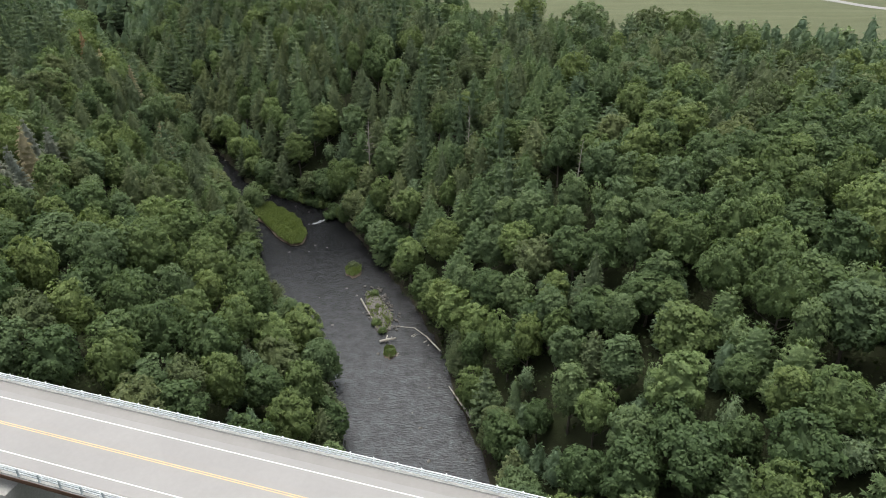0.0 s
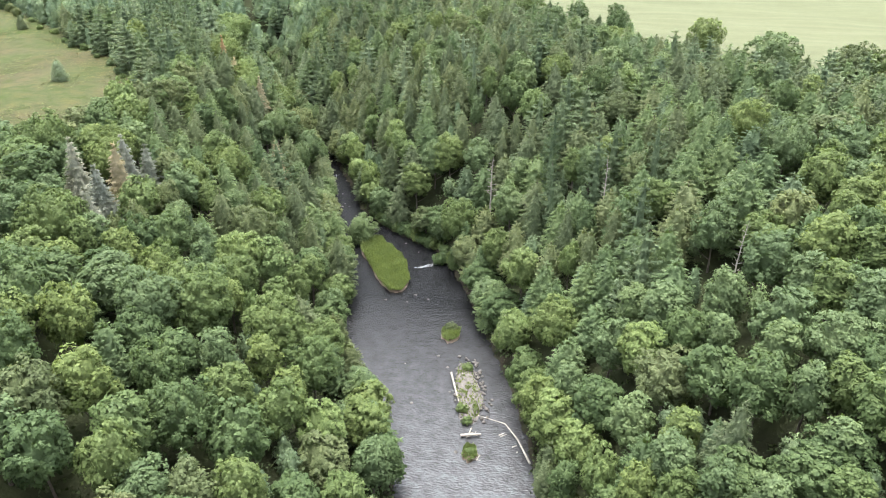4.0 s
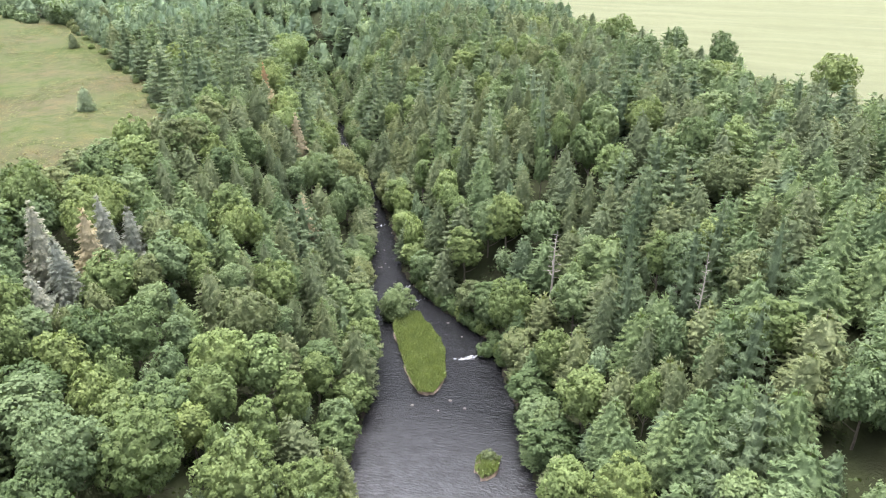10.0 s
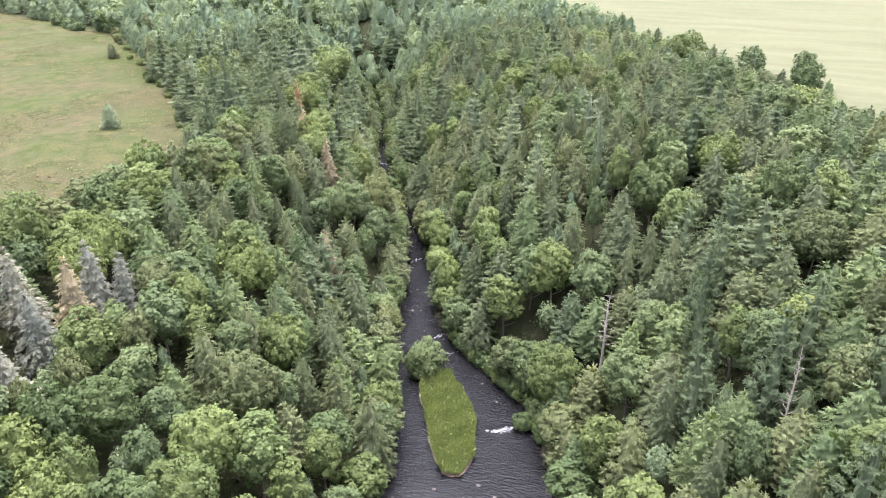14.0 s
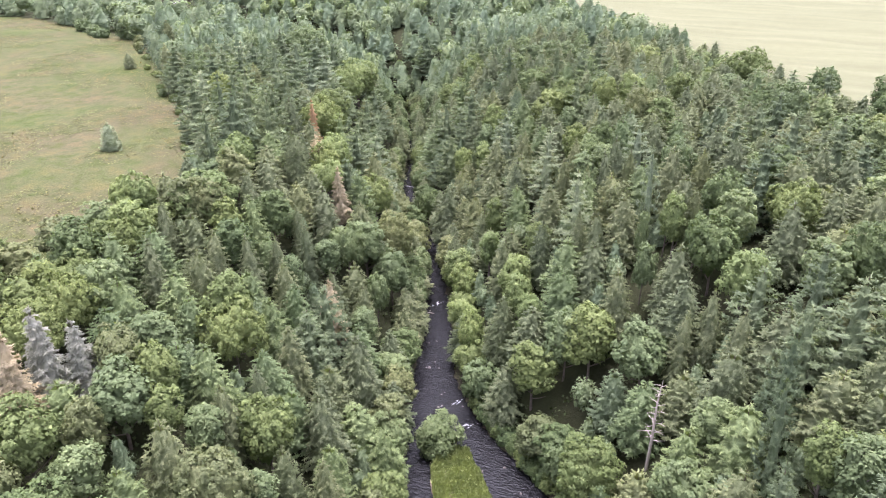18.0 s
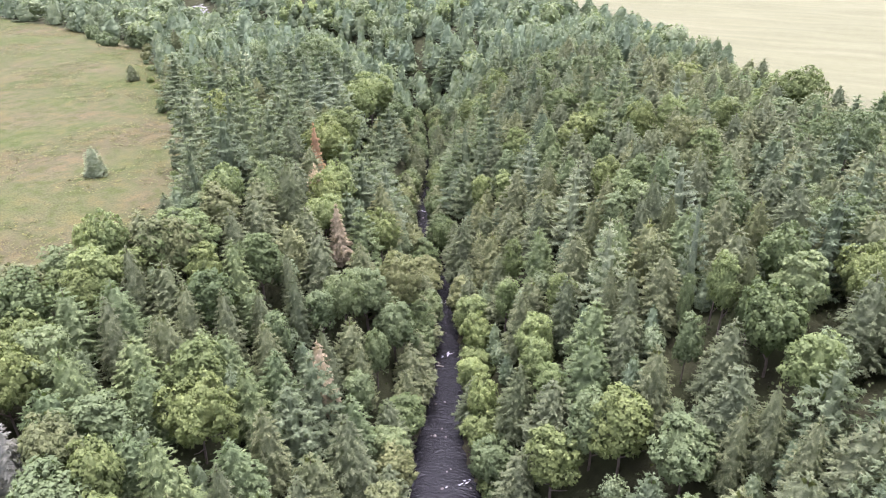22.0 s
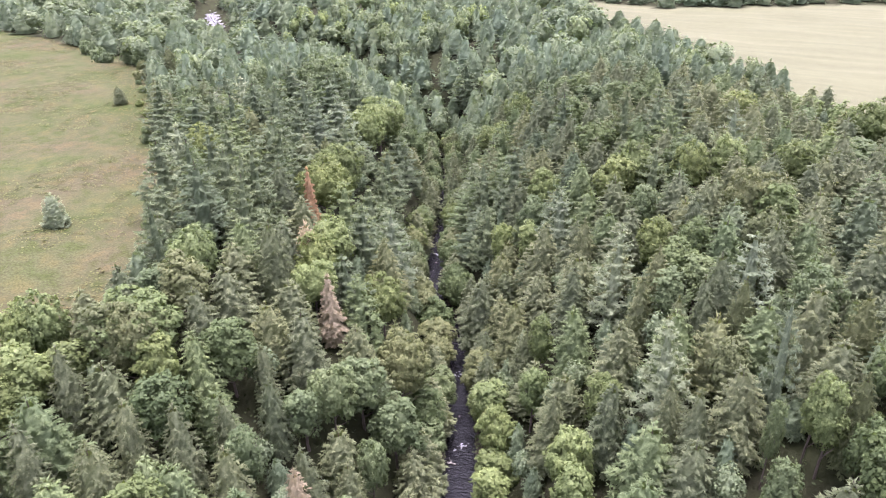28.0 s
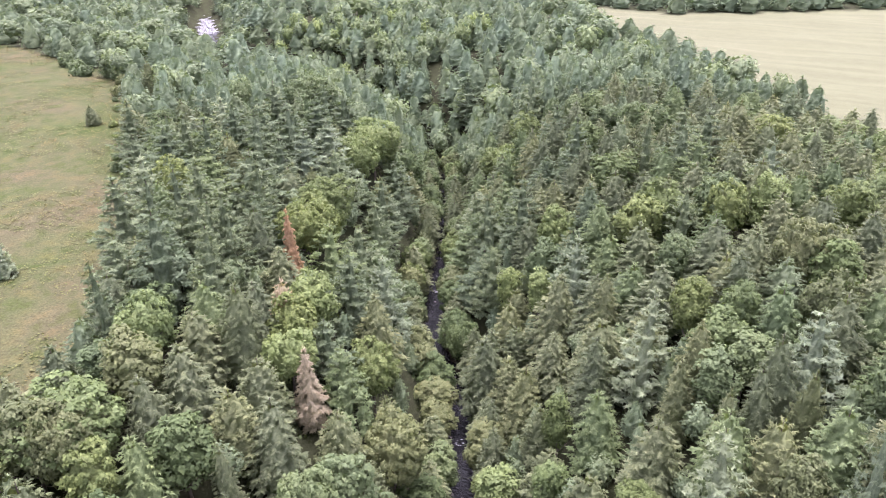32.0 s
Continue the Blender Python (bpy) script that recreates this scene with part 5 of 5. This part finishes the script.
def foam(x, y, length, turn, count):
    a = rng.normal(size=(count, 2)) * (length * 0.35, 0.35)
    t = radians(turn)
    c = np.column_stack([x + a[:, 0] * math.cos(t) - a[:, 1] * math.sin(t), y + a[:, 0] * math.sin(t) + a[:, 1] * math.cos(t), np.full(count, 0.05) + rng.uniform(0, 0.1, count)])
    tan = np.tile((math.cos(t), math.sin(t), 0.0), (count, 1)) + rng.normal(size=(count, 3)) * (0.3, 0.3, 0.05)
    w = rng.uniform(0.1, 0.3, count)
    return cards(c, np.tile((0, 0, 1.0), (count, 1)) + rng.normal(size=(count, 3)) * 0.25, tan, w, w * 3, 0.1)


def far_sky_glint():
    """White cards over the river's whole width, far up the valley: painted sky reflection."""
    p = rng.uniform((-640, 560), (-535, 665), (16000, 2))
    gap, _ = river_gap(p[:, 0], p[:, 1])
    p = p[gap < -0.5]
    c = np.column_stack([p, rng.uniform(0.08, 0.5, len(p))])
    w = rng.uniform(0.5, 1.1, len(p))
    return cards(c, np.array([0, 0, 1.0]) + rng.normal(size=c.shape) * 0.3, rng.normal(size=c.shape), w, w * 2.2, 0.1)


riffle_and_glint = merge([foam(-36.4, 188.4, 4.0, 35, 60), foam(-37.8, 187.0, 2.0, 10, 18), foam(-57, 206, 2.5, 40, 16), foam(-132, 308, 4.5, 10, 40), foam(-135, 316, 3.0, 30, 14), foam(-84, 243, 3, 60, 16),
                foam(-62, 211, 3, 50, 14), foam(-96, 262, 2, 40, 8)] + [far_sky_glint()])
tagged(new("foam", quads("foam", *riffle_and_glint, FOAM_AND_GLINT)), "white foam of small riffles on the dark river, and pale cards as sky glint far up it", "foam", kind="stuff")


# ---- the meadow ----
def meadow_weeds():
    """Tussocks and weeds in drifts over the grass."""
    p = rng.uniform((-420, 150), (-122, 356), (30000, 2))
    p = p[inside(MEADOW, p[:, 0], p[:, 1])]
    patch = np.array([noise.noise(Vector((x * 0.045, y * 0.045, 1.7))) for x, y in p])
    patch = patch + 0.3 * ~inside(MEADOW, p[:, 0] + 13, p[:, 1] + 5)
    p, patch = p[patch > -0.06], patch[patch > -0.06]
    n = 4
    c = np.repeat(np.column_stack([p, land(p[:, 0], p[:, 1]) + 0.12]), n, 0) + rng.normal(size=(len(p) * n, 3)) * (0.45, 0.45, 0.1)
    w = rng.uniform(0.2, 0.5, len(c))
    v, f = cards(c, np.array([0, 0, 1.0]) + rng.normal(size=c.shape) * 0.25, rng.normal(size=c.shape), w, w * 1.3, 0.04)
    me = quads("meadow_weeds", v, f, WEEDS, np.repeat(np.clip(patch + 0.35 + rng.normal(size=len(p)) * 0.18, 0, 1), n * 4), True, np.tile((0, 0, 1.0), (len(v), 1)))
    tagged(new("meadow_weeds", me), "green, yellow and rusty weeds growing in drifts over the meadow", "weeds", kind="stuff")


WEEDS = foliage("meadow_weeds", (0.078, 0.088, 0.040), (0.108, 0.116, 0.052), (0.135, 0.135, 0.062),
                shared=[(0.0, (1.12, 1.05, 0.95)), (0.4, (0.98, 1.08, 0.8)), (0.7, (1.05, 0.98, 0.8)), (1.0, (1.15, 0.9, 0.75))])
meadow_weeds()
LIFT[0] = 1.0
plant("cedar", -171.3, 225.1, 8.0, 2.9, SILVER, 2, "lone pale grey-green cedar standing in the open meadow", 0.5)
plant("cedar", -244.7, 291.6, 6.0, 2.6, CEDAR, 2, "small dark rounded cedar at the meadow's edge")
plant("cedar", -136.4, 182.5, 4.0, 2.2, OLIVE, 2, "low shrubby cedar on the meadow slope")
for x, y, r, tall in ((-338, 341, 5.2, 6.4), (-326, 337, 4.6, 5.6), (-315, 333, 5.0, 5), (-304, 338, 4.6, 7), (-296, 336, 3.8, 6), (-286, 330, 3.0, 4.5), (-271, 318, 2.6, 4.5)):
    shrub(x, y, float(land(x, y)), r, tall, ASH if r > 3 else OLIVE, "rounded grey-green shrub at the edge of the meadow", group="meadow shrubs")

for (ax, ay), (bx, by) in zip(MEADOW[1:7], MEADOW[2:8]):   # bushes along the forest's edge
    for k in range(4):
        t = (k + rng.uniform(0.2, 0.8)) / 4
        x, y, r = ax + (bx - ax) * t - rng.uniform(1.0, 4.0), ay + (by - ay) * t - rng.uniform(0.0, 3.0), rng.uniform(1.2, 2.4)
        shrub(x, y, float(land(x, y)), r, r * rng.uniform(1.0, 1.5), (LIME, OLIVE, ASH, MAPLE)[int(rng.integers(4))], "low green bush where the meadow meets the forest", group="meadow shrubs")


def field_road():
    """A thin paved lane across the crop field."""
    a, b = np.array([176.0, 394.0]), np.array([236.0, 302.0])
    d = (b - a) / np.linalg.norm(b - a)
    o = np.array([-d[1], d[0]]) * 3.0
    vs = []
    for k in range(13):
        m = a + (b - a) * k / 12
        vs += [(*(m + o), float(land(*(m + o))) + 0.15), (*(m - o), float(land(*(m - o))) + 0.15)]
    fs = [(2 * k, 2 * k + 1, 2 * k + 3, 2 * k + 2) for k in range(12)]
    tagged(new("road", quads("road", vs, fs, DECKING)), "thin pale lane crossing the crop field", "road", kind="structure")


field_road()


# ---- the road bridge ----
def bridge():
    """Local x runs along the road, y across it to the far side."""
    root = new("road_bridge")
    root.matrix_basis = pose(-30, 56.1, 35, 0, 0, -16.95)
    x0, x1 = -90, 120
    part("deck", box(x0, x1, -6.35, 6.5, -0.35, 0.0), DECKING, root, "pale concrete road deck")
    part("shoulder", box(x0, x1, 4.6, 5.95, 0.002, 0.006), SHOULDER, root, "dusty tan road shoulder")
    part("shoulder", box(x0, x1, -5.8, -5.0, 0.002, 0.006), SHOULDER, root, "dusty tan road shoulder")
    for y in (3.5, -3.65):
        part("edge_line", box(x0, x1, y, y + 0.12, 0.004, 0.012), WHITE, root, "solid white edge line")
    for y in (0.07, -0.19):
        part("centre_line", box(x0, x1, y, y + 0.12, 0.004, 0.012), YELLOW, root, "solid yellow centre line")
    for y, out in ((6.2, 1), (-6.05, -1)):
        part("kerb", box(x0, x1, y - 0.2, y + 0.25, 0.0, 0.16), CONCRETE, root)
        part("edge_beam", box(x0, x1, min(y + 0.3 * out, y + 0.36 * out), max(y + 0.3 * out, y + 0.36 * out), -0.55, -0.03), RUSTY, root, "rust-stained steel edge beam")
        for z0, z1 in ((0.38, 0.54), (0.70, 0.86), (1.04, 1.14)):
            part("rail", box(x0, x1, y - 0.05, y + 0.05, z0, z1), STEEL, root, "galvanised steel rail")
        near, far_side = (0.06, 0.2) if out > 0 else (-0.2, -0.06)
        for k in range(78):
            x = x0 + 1 + k * 2.7
            part("post", merge([box(x - 0.06, x + 0.06, y + near, y + far_side, 0.2, 1.17), box(x - 0.16, x + 0.16, y + near - 0.03, y + far_side + 0.03, 0.2, 0.235)]), POST if out < 0 else STEEL, root)
    for y in (-4.6, -1.5, 1.5, 4.6):
        part("girder", merge([box(x0, x1, y - 0.05, y + 0.05, -2.15, -0.35), box(x0, x1, y - 0.28, y + 0.28, -2.2, -2.15)]), RUSTY, root, "rust-brown steel girder")
    for x in (-17.5, 62):
        foot = float(land(-30 + x * math.cos(radians(17)), 56.1 - x * math.sin(radians(17)))) - 36
        part("pier", merge([box(x - 2.4, x + 2.4, -7.2, 6.4, -3.4, -2.2), box(x - 1.5, x + 1.5, -6.2, 5.4, foot, -3.4)]), CONCRETE, root, "pale concrete pier")
    tagged(root, "two-lane concrete road bridge with steel railings over the gorge", "bridge", kind="thing")


bridge()
